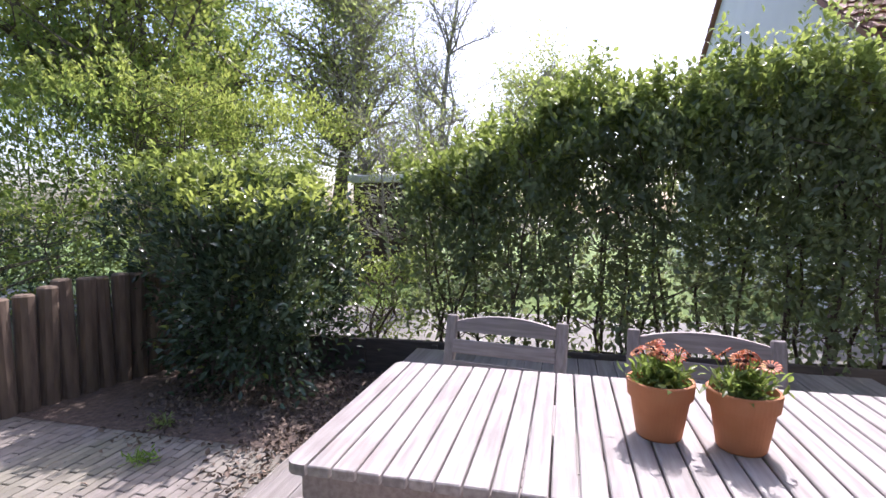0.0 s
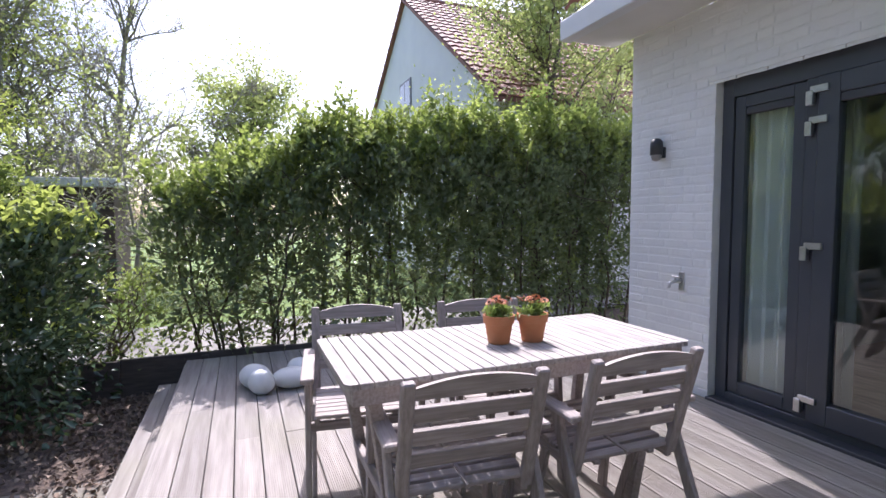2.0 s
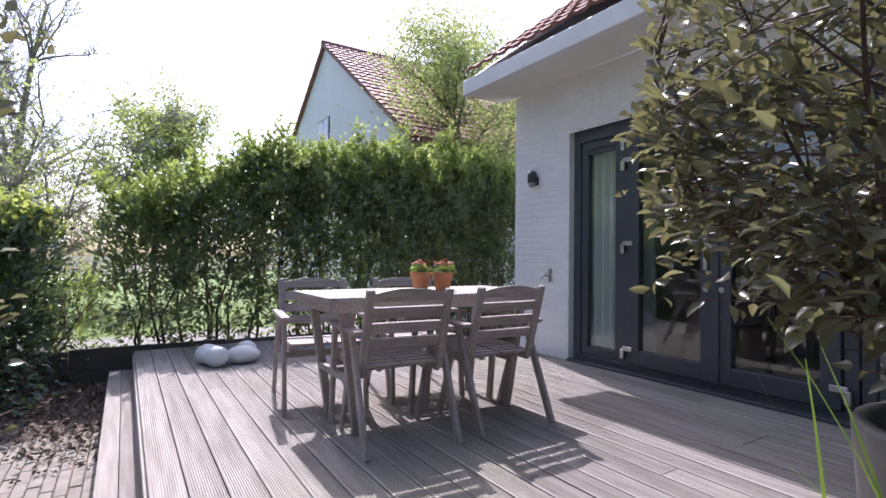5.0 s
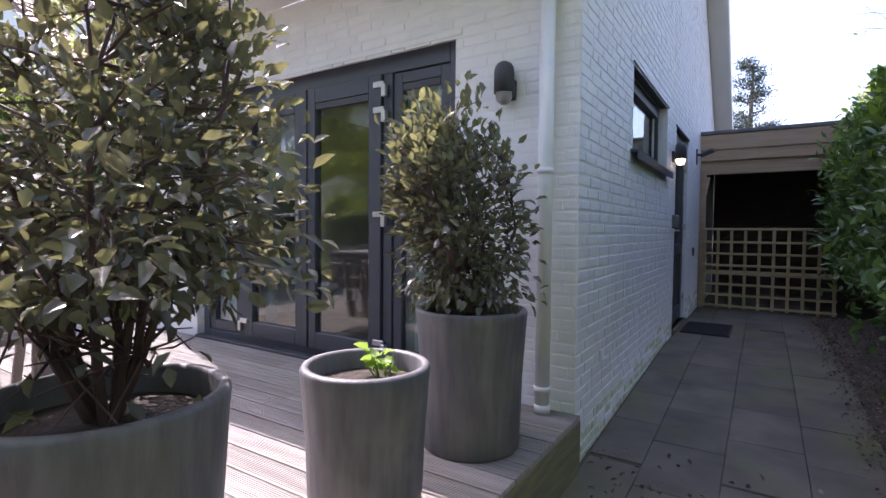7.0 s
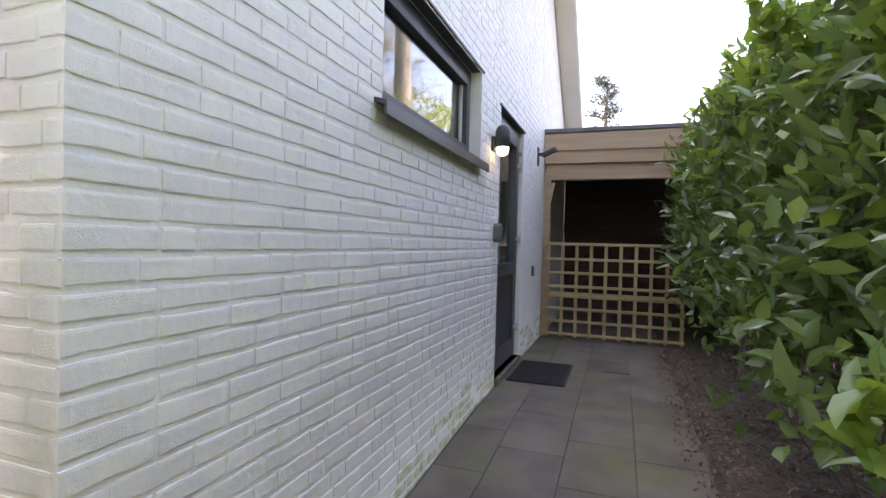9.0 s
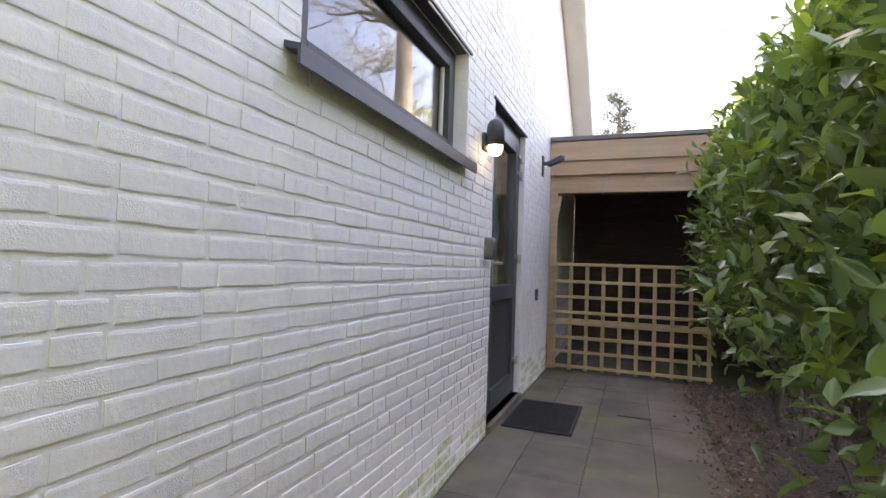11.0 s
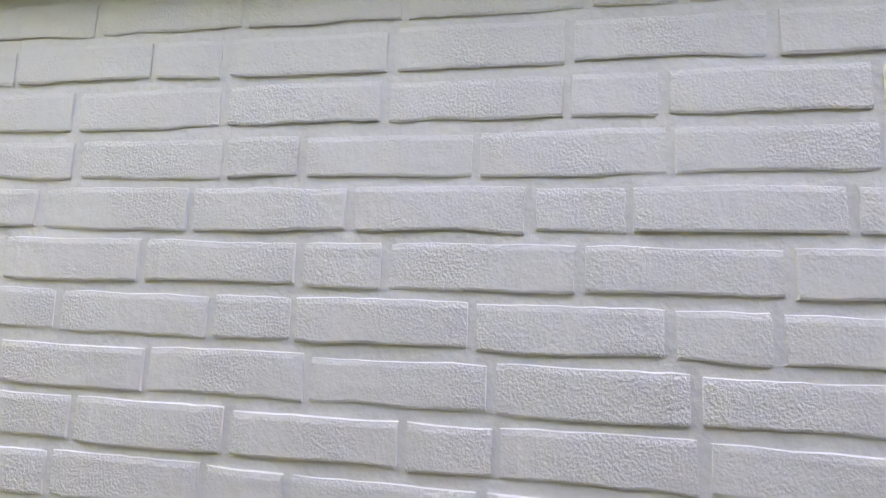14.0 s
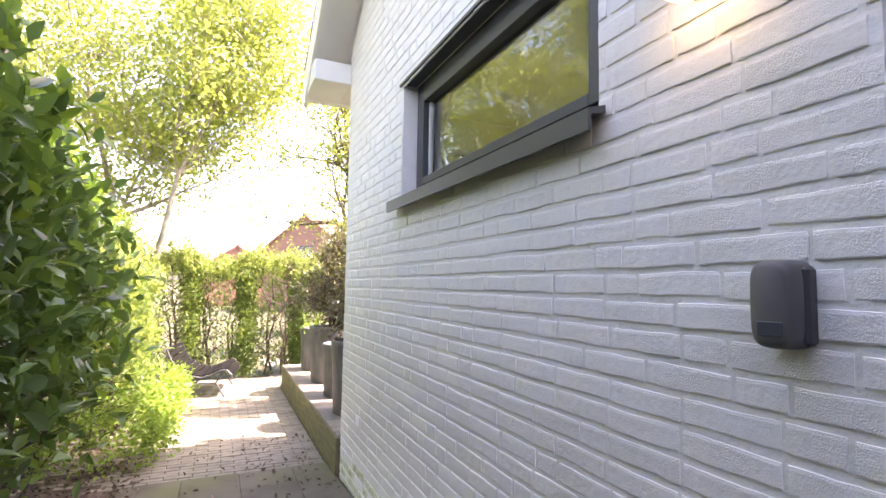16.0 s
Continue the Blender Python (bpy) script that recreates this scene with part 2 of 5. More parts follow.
_l.new(_ma.outputs[0], _mx.inputs[0])
_l.new(_tr.outputs[0], _mx.inputs[1])
_l.new(_gl.outputs[0], _mx.inputs[2])
_l.new(_mx.outputs[0], _n["Material Output"].inputs[0])

BULB = bpy.data.materials.new("lit lamp glass")
BULB.use_nodes = True
BULB.node_tree.nodes["Principled BSDF"].inputs["Base Color"].default_value = (0.9, 0.8, 0.6, 1)
BULB.node_tree.nodes["Principled BSDF"].inputs["Emission Color"].default_value = (1.0, 0.78, 0.45, 1)
BULB.node_tree.nodes["Principled BSDF"].inputs["Emission Strength"].default_value = 1.1
OPAL = material("unlit lamp glass", (0.32, 0.31, 0.29), 0.3, (0.26, 0.25, 0.24), 4)


# ---- building blocks ----
def empty(name, at, label="", category="", group="", rz=0):
    ob = new(name)
    ob.matrix_world = pose(*at, 0, 0, rz)
    ob.empty_display_size = 0.1
    return tagged(ob, label, category, group)


def part(name, bm, mat, parent=None, label="", smooth=False, kind="", category="", group=""):
    me = bpy.data.meshes.new(name)
    if isinstance(bm, tuple):
        me.from_pydata(*bm)
    else:
        bm.to_mesh(me)
        bm.free()
    if smooth:
        me.polygons.foreach_set("use_smooth", [True] * len(me.polygons))
    me.materials.append(mat)
    ob = new(name, me)
    ob.parent = parent
    return tagged(ob, label, category, group, kind)


def struct(name, bm, mat, label="", parent=None, smooth=False):
    return part(name, bm, mat, parent, label, smooth, "structure" if parent is None else "")


def box(x0, x1, y0, y1, z0, z1, bevel=0.0, bm=None, m=None):
    """A box between the given planes, with chamfered edges; m moves it."""
    own = bmesh.new()
    r = bmesh.ops.create_cube(own, size=1)
    bmesh.ops.scale(own, vec=(x1 - x0, y1 - y0, z1 - z0), verts=own.verts)
    if bevel:
        bmesh.ops.bevel(own, geom=own.edges[:], offset=bevel, segments=1, affect="EDGES", profile=0.5)
    bmesh.ops.translate(own, vec=((x0 + x1) / 2, (y0 + y1) / 2, (z0 + z1) / 2), verts=own.verts)
    if m is not None:
        bmesh.ops.transform(own, matrix=m, verts=own.verts)
    if bm is None:
        return own
    tmp = bpy.data.meshes.new("tmp")
    own.to_mesh(tmp)
    own.free()
    bm.from_mesh(tmp)
    bpy.data.meshes.remove(tmp)
    return bm


def beam(p, q, w, d, bevel=0.003, bm=None, side=(0, 1, 0)):
    """A bar from p to q, w wide along side and d deep across."""
    p, q = Vector(p), Vector(q)
    z = (q - p).normalized()
    y = (Vector(side) - z * z.dot(Vector(side))).normalized()
    x = y.cross(z)
    m = Matrix((x, y, z)).transposed().to_4x4()
    m.translation = p
    return box(-d / 2, d / 2, -w / 2, w / 2, 0, (q - p).length, bevel, bm, m)


def lathe(profile, n=32, sx=1.0, sy=1.0):
    """A turned body from (radius, height) pairs."""
    vs, fs = [], []
    for r, z in profile:
        for k in range(n):
            a = 2 * math.pi * k / n
            vs.append((r * sx * math.cos(a), r * sy * math.sin(a), z))
    for i in range(len(profile) - 1):
        for k in range(n):
            fs.append((i * n + k, i * n + (k + 1) % n, (i + 1) * n + (k + 1) % n, (i + 1) * n + k))
    return vs, [], fs


def tubes(lines, sides=6):
    """Tapered round bars along polylines of (point, radius)."""
    vs, fs = [], []
    for line in lines:
        base = len(vs)
        for i, (p, r) in enumerate(line):
            p = Vector(p)
            a = Vector(line[max(i - 1, 0)][0])
            b = Vector(line[min(i + 1, len(line) - 1)][0])
            z = (b - a).normalized() if (b - a).length > 1e-6 else Vector((0, 0, 1))
            x = z.cross(Vector((0.31, 0.95, 0.05))).normalized()
            y = z.cross(x)
            for k in range(sides):
                t = 2 * math.pi * k / sides
                vs.append(p + x * (r * math.cos(t)) + y * (r * math.sin(t)))
        for i in range(len(line) - 1):
            for k in range(sides):
                fs.append((base + i * sides + k, base + i * sides + (k + 1) % sides, base + (i + 1) * sides + (k + 1) % sides, base + (i + 1) * sides + k))
        fs.append(tuple(base + k for k in reversed(range(sides))))
        fs.append(tuple(base + (len(line) - 1) * sides + k for k in range(sides)))
    return [tuple(v) for v in vs], [], fs


def leaves(name, P, rng, length, width, mat, parent, fold=0.25, up=0.3, out=None, label="", group="", kind="", category=""):
    """Many small folded leaves, one at each place in P, pointing partly along out and partly up."""
    n = len(P)
    D = rng.normal(size=(n, 3))
    if out is not None:
        D = D * 0.55 + out
    D[:, 2] += up
    D /= np.linalg.norm(D, axis=1)[:, None] + 1e-9
    U = rng.normal(size=(n, 3)) * 0.6 + np.array((0, 0, 1.0))
    S = np.cross(D, U)
    S /= np.linalg.norm(S, axis=1)[:, None] + 1e-9
    N = np.cross(S, D)
    L = length * rng.uniform(0.6, 1.25, (n, 1))
    W = width * rng.uniform(0.75, 1.2, (n, 1)) / 2
    F = W * fold * 2
    pts = np.stack([P, P + D * L * 0.38 + S * W + N * F, P + D * L * 0.75 + S * W * 0.62 + N * F * 0.5, P + D * L - N * L * 0.12,
                    P + D * L * 0.75 - S * W * 0.62 + N * F * 0.5, P + D * L * 0.38 - S * W + N * F, P + D * L * 0.55], 1).reshape(-1, 3)
    b = (np.arange(n) * 7)[:, None]
    q = np.array([[0, 1, 2, 6], [6, 2, 3, 6], [0, 6, 4, 5], [6, 3, 4, 6]])
    quads = np.concatenate([b + q[0], b + q[2]], 1).reshape(-1, 4)
    tris = np.concatenate([b + np.array([6, 2, 3]), b + np.array([6, 3, 4])], 1).reshape(-1, 3)
    me = bpy.data.meshes.new(name)
    me.vertices.add(len(pts))
    me.vertices.foreach_set("co", pts.astype(np.float32).ravel())
    nl = quads.size + tris.size
    me.loops.add(nl)
    me.loops.foreach_set("vertex_index", np.concatenate([quads.ravel(), tris.ravel()]).astype(np.int32))
    me.polygons.add(len(quads) + len(tris))
    me.polygons.foreach_set("loop_start", np.concatenate([np.arange(len(quads)) * 4, len(quads) * 4 + np.arange(len(tris)) * 3]).astype(np.int32))
    me.update(calc_edges=True)
    me.materials.append(mat)
    ob = new(name, me)
    ob.parent = parent
    return tagged(ob, label, category, group, kind)


def cheap_leaves(name, P, rng, length, width, mat, parent, up=0.1):
    """Small flat kite-shaped leaves for crowns further off."""
    n = len(P)
    D = rng.normal(size=(n, 3))
    D[:, 2] += up
    D /= np.linalg.norm(D, axis=1)[:, None]
    S = np.cross(D, rng.normal(size=(n, 3)))
    S /= np.linalg.norm(S, axis=1)[:, None] + 1e-9
    L = length * rng.uniform(0.6, 1.3, (n, 1))
    W = width * rng.uniform(0.7, 1.2, (n, 1)) / 2
    pts = np.stack([P, P + D * L * 0.5 + S * W, P + D * L, P + D * L * 0.5 - S * W], 1).reshape(-1, 3)
    me = bpy.data.meshes.new(name)
    me.vertices.add(len(pts))
    me.vertices.foreach_set("co", pts.astype(np.float32).ravel())
    me.loops.add(n * 4)
    me.loops.foreach_set("vertex_index", np.arange(n * 4, dtype=np.int32))
    me.polygons.add(n)
    me.polygons.foreach_set("loop_start", np.arange(n, dtype=np.int32) * 4)
    me.update(calc_edges=True)
    me.materials.append(mat)
    ob = new(name, me)
    ob.parent = parent
    return ob


def lumpy(P, rng, amount, cell):
    """Shifts places by a smooth field, so that outlines come out uneven."""
    ph = rng.uniform(0, 6.28, 9)
    k = 6.28 / cell
    x, y, z = P.T
    return P + amount * np.stack([np.sin(k * y + ph[0]) * np.sin(k * z * 0.8 + ph[1]), np.sin(k * x + ph[2]) * np.sin(k * z + ph[3]),
                                  np.sin(k * x * 0.9 + ph[4]) * np.sin(k * y * 1.1 + ph[5]) + 0.5 * np.sin(2.3 * k * y + ph[6])], 1)


def ground_z(y):
    return -0.15 + 0.15 * min(max(y / 3.0, 0), 1)


def shrub(name, x, y, sx, sy, h, seed, n, length, width, leaf, tip, label, category="hedge", group="", low=0.35, bark=TWIG, stems=5, z0=None, tips=0.25, clump=0.05, bare=0.35, tipz=0.83, tipf=0.05, fold=0.25, aim=0.8, lump=0.07, off=0.02):
    """A hedge plant: thin stems and a boxy, uneven crown that thins out towards the ground."""
    rng = np.random.default_rng(seed)
    z0 = ground_z(y) if z0 is None else z0
    root = empty(name, (x, y, z0), label, category, group)
    lines = []
    tipsP = []
    for s in range(stems):
        bx_, by_ = rng.uniform(-0.25, 0.25) * sx, rng.uniform(-0.42, 0.42) * sy
        p = np.array((bx_, by_, 0.0))
        line = [(tuple(p), 0.018)]
        for i in range(6):
            p = p + np.array((rng.normal() * 0.05, rng.normal() * 0.06, h * 0.15))
            line.append((tuple(p), 0.017 * (1 - i / 7)))
            for _ in range(3):
                d = np.array((rng.normal() * sx * 0.28, rng.normal() * sy * 0.28, 0.12 + 0.2 * rng.random()))
                d[0] = min(max(d[0], -sx * 0.48 - p[0]), sx * 0.48 - p[0])
                lines.append([(tuple(p), 0.006), (tuple(p + d * 0.5 + rng.normal(size=3) * 0.02), 0.005), (tuple(p + d), 0.002)])
                tipsP.append(p + d)
        lines.append(line)
    part("stem", tubes(lines, 5), bark, root)
    m = int(n * 1.9)
    # leaves near the faces of the crown, in clumps
    c = rng.uniform(-1, 1, (max(m // 9, 30), 3))
    ax = rng.random(len(c))
    side, topm = ax < 0.5, ax > 0.86
    c[side, 0] = np.sign(c[side, 0]) * rng.uniform(0.7, 1, side.sum())
    c[topm, 2] = rng.uniform(0.75, 1.05, topm.sum())
    rim = (np.abs(c[:, 2]) > 0.8) & (np.abs(c[:, 0]) > 0.7)
    c[rim, 0] *= 0.8
    P = c[rng.integers(0, len(c), m)] * np.array((sx / 2, sy / 2, h / 2)) + np.array((0, 0, h / 2)) + rng.normal(size=(m, 3)) * clump
    rad = (np.abs(P[:, 0]) / (sx / 2)) ** 3 + (np.maximum(P[:, 2] / h, 0)) ** 6
    P = P[rad < 1.9]
    f = np.clip(P[:, 2] / h, 0, 1.2)
    keep = rng.random(len(P)) < np.clip((f - off) / low, bare * 0.5, 1)
    P = P[keep & (P[:, 2] > 0.03)][:n]
    P = lumpy(P, rng, lump, 0.7)
    P[:, 2] = np.maximum(P[:, 2], 0.03)
    out = P - np.array((0, 0, h * 0.45))
    out /= np.linalg.norm(out, axis=1)[:, None]
    f = P[:, 2] / h
    istip = (f > tipz + 0.18 * rng.random(len(P))) | (rng.random(len(P)) < tipf)
    if tips <= 0:
        istip[:] = False
    leaves("crown", P[~istip], rng, length, width, leaf, root, out=out[~istip] * aim, fold=fold, kind="stuff")
    if istip.any():
        # upright young shoots above the crown
        T = P[istip]
        k = max(int(len(T) * 0.035), 6)
        shoot = T[rng.integers(0, len(T), k)]
        Q = np.concatenate([s + np.stack([rng.normal(0, .02, 22), rng.normal(0, .02, 22), np.linspace(-0.05, tips * rng.uniform(0.4, 1.1), 22)], 1) for s in shoot])
        leaves("new_growth", np.concatenate([T, Q]), rng, length * 0.95, width, tip, root, up=0.8, fold=fold, label="fresh yellow-green shoots", kind="stuff")
    return root


def tree(name, x, y, h, spread, seed, n, length, leaf, bark, label, trunk=0.16, first=0.3, levels=2, kids=7, z0=-0.15, width=None, lean=(0, 0), gather=0.2, category="tree", rise=0.55):
    """A tapered trunk with limbs and boughs, and small leaves gathered round the twigs."""
    rng = np.random.default_rng(seed)
    root = empty(name, (x, y, z0), label, category)
    lines, ends = [], []

    def grow(p, d, length_, r, level):
        k = 5
        line = [(tuple(p), r)]
        for i in range(k):
            d = d + rng.normal(size=3) * (0.10 if level == 0 else 0.2)
            d[2] += 0.06
            d = d / np.linalg.norm(d)
            p = p + d * length_ / k
            line.append((tuple(p), r * (1 - 0.8 * (i + 1) / k) + 0.002))
            f = (i + 1) / k
            if level < levels and (level > 0 or f >= first):
                for _ in range(kids if level == 0 else (3 if levels < 3 else 2)):
                    a = rng.uniform(0, 6.283)
                    side = np.array((math.cos(a), math.sin(a), 0))
                    nd = side * 1.0 + d * rise + np.array((0, 0, 0.1))
                    nd /= np.linalg.norm(nd)
                    ll = (spread if level == 0 else length_ * 0.55) * rng.uniform(0.6, 1.05) * (1.15 - 0.55 * f if level == 0 else 1)
                    grow(p, nd, ll, r * (1 - 0.75 * f) * 0.5 + 0.002, level + 1)
            if level >= levels - 1 and level > 0:
                ends.append(p)
        if level < levels:
            ends.append(p)
        lines.append(line)

    grow(np.zeros(3), np.array((lean[0], lean[1], 1.0)), h * 0.86, trunk, 0)
    part("trunk", tubes(lines[-1:], 10), bark, root, smooth=True)
    limbs = [l for l in lines[:-1] if l[0][1] > 0.03]
    if limbs:
        part("limb", tubes(limbs, 7), bark, root, smooth=True, kind="stuff")
    small = [l for l in lines if l[0][1] <= 0.03]
    if small:
        part("twig", tubes(small, 3), bark, root, kind="stuff")
    if n:
        E_ = np.array(ends)
        P = E_[rng.integers(0, len(E_), n)] + rng.normal(size=(n, 3)) * gather
        P[:, 2] = np.maximum(P[:, 2], 0.3)
        cheap_leaves("crown", P, rng, length, width or length * 0.6, leaf, root)
    return root


# ---- ground ----
bm = bmesh.new()
xs = [-400, -60, -12, -6, 0, 3, 12, 60, 400]
ys = [-400, -60, -15, 0, 0.5, 1, 1.5, 2, 2.5, 3, 6, 15, 60, 400]
grid = [[bm.verts.new((X, Y, ground_z(Y) - 0.06)) for X in xs] for Y in ys]
for j in range(len(ys) - 1):
    for i in range(len(xs) - 1):
        bm.faces.new((grid[j][i], grid[j][i + 1], grid[j + 1][i + 1], grid[j + 1][i]))
struct("ground", bm, GRASS, "garden soil and rough grass under the whole plot")


def strip(name, x0, x1, y0, y1, dz, mat, label):
    b = bmesh.new()
    cuts = sorted({y0, y1, *[c for c in (0, 3) if y0 < c < y1]})
    rows = [(b.verts.new((x0, c, ground_z(c) + dz)), b.verts.new((x1, c, ground_z(c) + dz))) for c in cuts]
    for r, s in zip(rows, rows[1:]):
        b.faces.new((r[0], r[1], s[1], s[0]))
    return struct(name, b, mat, label)


alley = strip("pavement", 0.0, 1.56, -0.35, 9.4, -0.012, JOINT, "alley of grey mossy concrete slabs beside the white brick wall")
patio = strip("pavement_patio", 0.03, 3.4, -4.6, -0.35, -0.012, JOINT, "sunlit patio of small weathered paving bricks")
patio2 = strip("pavement_garden", -5.2, 0.03, -6.6, -3.9, -0.012, JOINT, "weathered brick paving beside the deck step")
bed = strip("mulch_bed", 1.56, 2.7, -1.5, 6.2, 0.0, MULCH, "planting bed with dark mulch along the alley")
bed2 = strip("mulch_bed_corner", -7.6, -4.75, -6.6, -3.6, 0.004, MULCH, "planting bed covered in dead leaves")
bed3 = strip("mulch_bed_hedge", -7.6, -6.34, -3.6, 3.0, 0.0, MULCH, "dark soil under the hedge behind the deck")
lawn = strip("lawn", -40.0, -9.7, -30.0, 30.0, -.02, LAWN, "bright green grass beyond the drive")
road = strip("road", -9.7, -7.75, -14.0, 8.0, 0.0, ROADM, "light paved drive beyond the hedge")

# ---- house ----
EAVE_Z, WALL_T = 3.0, 0.30
W0, W1 = -4.52, 0.0
RIDGE_Y, SLOPE = 4.32, 0.76
DOOR = (-3.705, -0.815, 0.165, 2.452)
SDOOR = (3.60, 4.69, 0.05, 2.43)
SWIN = (1.326, 2.955, 1.84, 2.51)


def rake(y):
    return EAVE_Z + 0.05 + SLOPE * (y + 0.3 if y < RIDGE_Y else 2 * RIDGE_Y - y + 0.3)


# terrace wall round the door opening
ws = bmesh.new()
for x0, x1, z0, z1 in ((W0, DOOR[0], -0.15, EAVE_Z), (DOOR[0], DOOR[1], DOOR[3], EAVE_Z), (DOOR[0], DOOR[1], -0.15, DOOR[2]), (DOOR[1], -WALL_T, -0.15, EAVE_Z)):
    box(x0, x1, 0.0, WALL_T, z0, z1, 0, ws)
wall_south = struct("wall_south", ws, PAINTM, "white painted brick terrace wall with a wide glazed door opening")
we = bmesh.new()
H = lambda y: rake(y)
def prism(b, y0, y1, z0, zt):
    vs = [b.verts.new((x, y, z)) for x in (-WALL_T, -0.0029) for y, z in ((y0, z0), (y1, z0), (y1, zt(y1)), (y0, zt(y0)))]
    for f in ((0, 1, 2, 3), (7, 6, 5, 4), (0, 4, 5, 1), (1, 5, 6, 2), (2, 6, 7, 3), (3, 7, 4, 0)):
        b.faces.new([vs[i] for i in f])
prism(we, 0.0, SWIN[0], -0.2, H)
prism(we, SWIN[0], SWIN[1], -0.2, lambda y: SWIN[2])
prism(we, SWIN[0], SWIN[1], SWIN[3], H)
prism(we, SWIN[1], SDOOR[0], -0.2, H)
prism(we, SDOOR[0], RIDGE_Y, -0.2, lambda y: SDOOR[2])
prism(we, RIDGE_Y, SDOOR[1], -0.2, lambda y: SDOOR[2])
prism(we, SDOOR[0], RIDGE_Y, SDOOR[3], H)
prism(we, RIDGE_Y, SDOOR[1], SDOOR[3], H)
prism(we, SDOOR[1], 9.0, -0.2, H)
bmesh.ops.recalc_face_normals(we, faces=we.faces)
wall_east = struct("wall_east", we, PAINTM, "long white painted brick side wall rising to a gable, mossy at its foot")
struct("wall_north", box(W0, -WALL_T, 8.7, 9.0, -0.2, EAVE_Z), PAINTM, "rear wall of the house")
struct("wall_west", box(W0, W0 + WALL_T, WALL_T, 8.7, -0.2, EAVE_Z), PAINTM, "far side wall of the house")
struct("floor", box(W0 + 0.3, -0.3, 0.3, 8.7, -0.1, 0.15), ROOMF, "wooden floor inside")
struct("ceiling", box(W0 + 0.3, -0.3, 0.3, 8.7, 2.75, 2.9), ROOMW, "room ceiling")
struct("wall_room", box(W0 + 0.3, -0.3, 5.2, 5.3, 0.15, 2.75), ROOMW, "inner wall of the room")

# roof: two slopes with tile courses
def roof(name, y0, y1, z0, z1, x0, x1, label):
    b = bmesh.new()
    vs = [b.verts.new(p) for p in ((x0, y0, z0), (x1, y0, z0), (x1, y1, z1), (x0, y1, z1), (x0, y0, z0 + .1), (x1, y0, z0 + .1), (x1, y1, z1 + .1), (x0, y1, z1 + .1))]
    for f in ((0, 3, 2, 1), (4, 5, 6, 7), (0, 1, 5, 4), (1, 2, 6, 5), (2, 3, 7, 6), (3, 0, 4, 7)):
        b.faces.new([vs[i] for i in f])
    return struct(name, b, WHITE, label)
top = EAVE_Z + 0.1 + SLOPE * (RIDGE_Y + 0.45)
roof_s = roof("roof_south", -0.45, RIDGE_Y, EAVE_Z + 0.12, top, W0 - 0.25, 0.28, "tiled roof slope over the terrace")
roof_n = roof("roof_north", 9.09, RIDGE_Y, EAVE_Z + 0.12, top, W0 - 0.25, 0.28, "rear roof slope")


def tiles(parent, p0, along, upv, n_a, n_u, wa, wu, name="roof_tiles", mat=TILE):
    """Curved roof tiles in overlapping courses, joined."""
    vs, fs = [], []
    p0, along, upv = Vector(p0), Vector(along).normalized(), Vector(upv).normalized()
    nrm = along.cross(upv).normalized()
    if nrm.z < 0:
        nrm = -nrm
    for j in range(n_u):
        for i in range(n_a):
            o = p0 + along * (i * wa) + upv * (j * wu)
            b = len(vs)
            for u, lift in ((0, 0.045), (wu * 1.12, 0.012)):
                for k in range(6):
                    c = k / 5
                    hgt = lift + 0.03 * math.sin(c * math.pi * 1.0) ** 2 + (0.012 if k == 5 else 0)
                    vs.append(tuple(o + along * (c * wa * 1.0) + upv * u + nrm * hgt))
            for k in range(5):
                fs.append((b + k, b + k + 1, b + 7 + k, b + 6 + k))
            b2 = len(vs)
            for k in range(6):
                vs.append(tuple(Vector(vs[b + k]) - nrm * 0.03))
            for k in range(5):
                fs.append((b2 + k, b2 + k + 1, b + k + 1, b + k))
    return part(name, (vs, [], fs), mat, parent, kind="stuff")


sl = math.hypot(RIDGE_Y + 0.45, SLOPE * (RIDGE_Y + 0.45))
tiles(roof_s, (W0 - 0.25, -0.5, EAVE_Z + 0.235), (1, 0, 0), (0, 1, SLOPE), 24, 18, 0.2115, sl / 18)
struct("trim_soffit", box(W0 - 0.25, 0.0, -0.45, -0.003, EAVE_Z, EAVE_Z + 0.03), SOFFIT, "flat white soffit board")
struct("trim_gutter", box(W0 - 0.27, 0.30, -0.56, -0.45, EAVE_Z - 0.01, EAVE_Z + 0.16, 0.008), WHITE, "white boxed gutter along the eave")
g = box(0.0, 0.30, -0.45, 0.02, EAVE_Z - 0.01, EAVE_Z + 0.16, 0.006)
struct("trim_gutter_return", g, WHITE, "boxed return of the gutter at the corner")
for nm, ya, yb in (("trim_barge_south", -0.45, RIDGE_Y), ("trim_barge_north", 9.09, RIDGE_Y)):
    b = bmesh.new()
    za, zb = EAVE_Z + 0.1, top
    for x0, x1, dz0, dz1, dx in ((0.004, 0.28, -0.05, -0.02, 0), (0.28, 0.31, -0.19, 0.13, 0)):
        vs = [b.verts.new(p) for p in ((x0, ya, za + dz0), (x1, ya, za + dz0), (x1, yb, zb + dz0), (x0, yb, zb + dz0), (x0, ya, za + dz1), (x1, ya, za + dz1), (x1, yb, zb + dz1), (x0, yb, zb + dz1))]
        for f in ((0, 3, 2, 1), (4, 5, 6, 7), (0, 1, 5, 4), (1, 2, 6, 5), (2, 3, 7, 6), (3, 0, 4, 7)):
            b.faces.new([vs[i] for i in f])
    struct(nm, b, SOFFIT, "cream barge board along the gable")


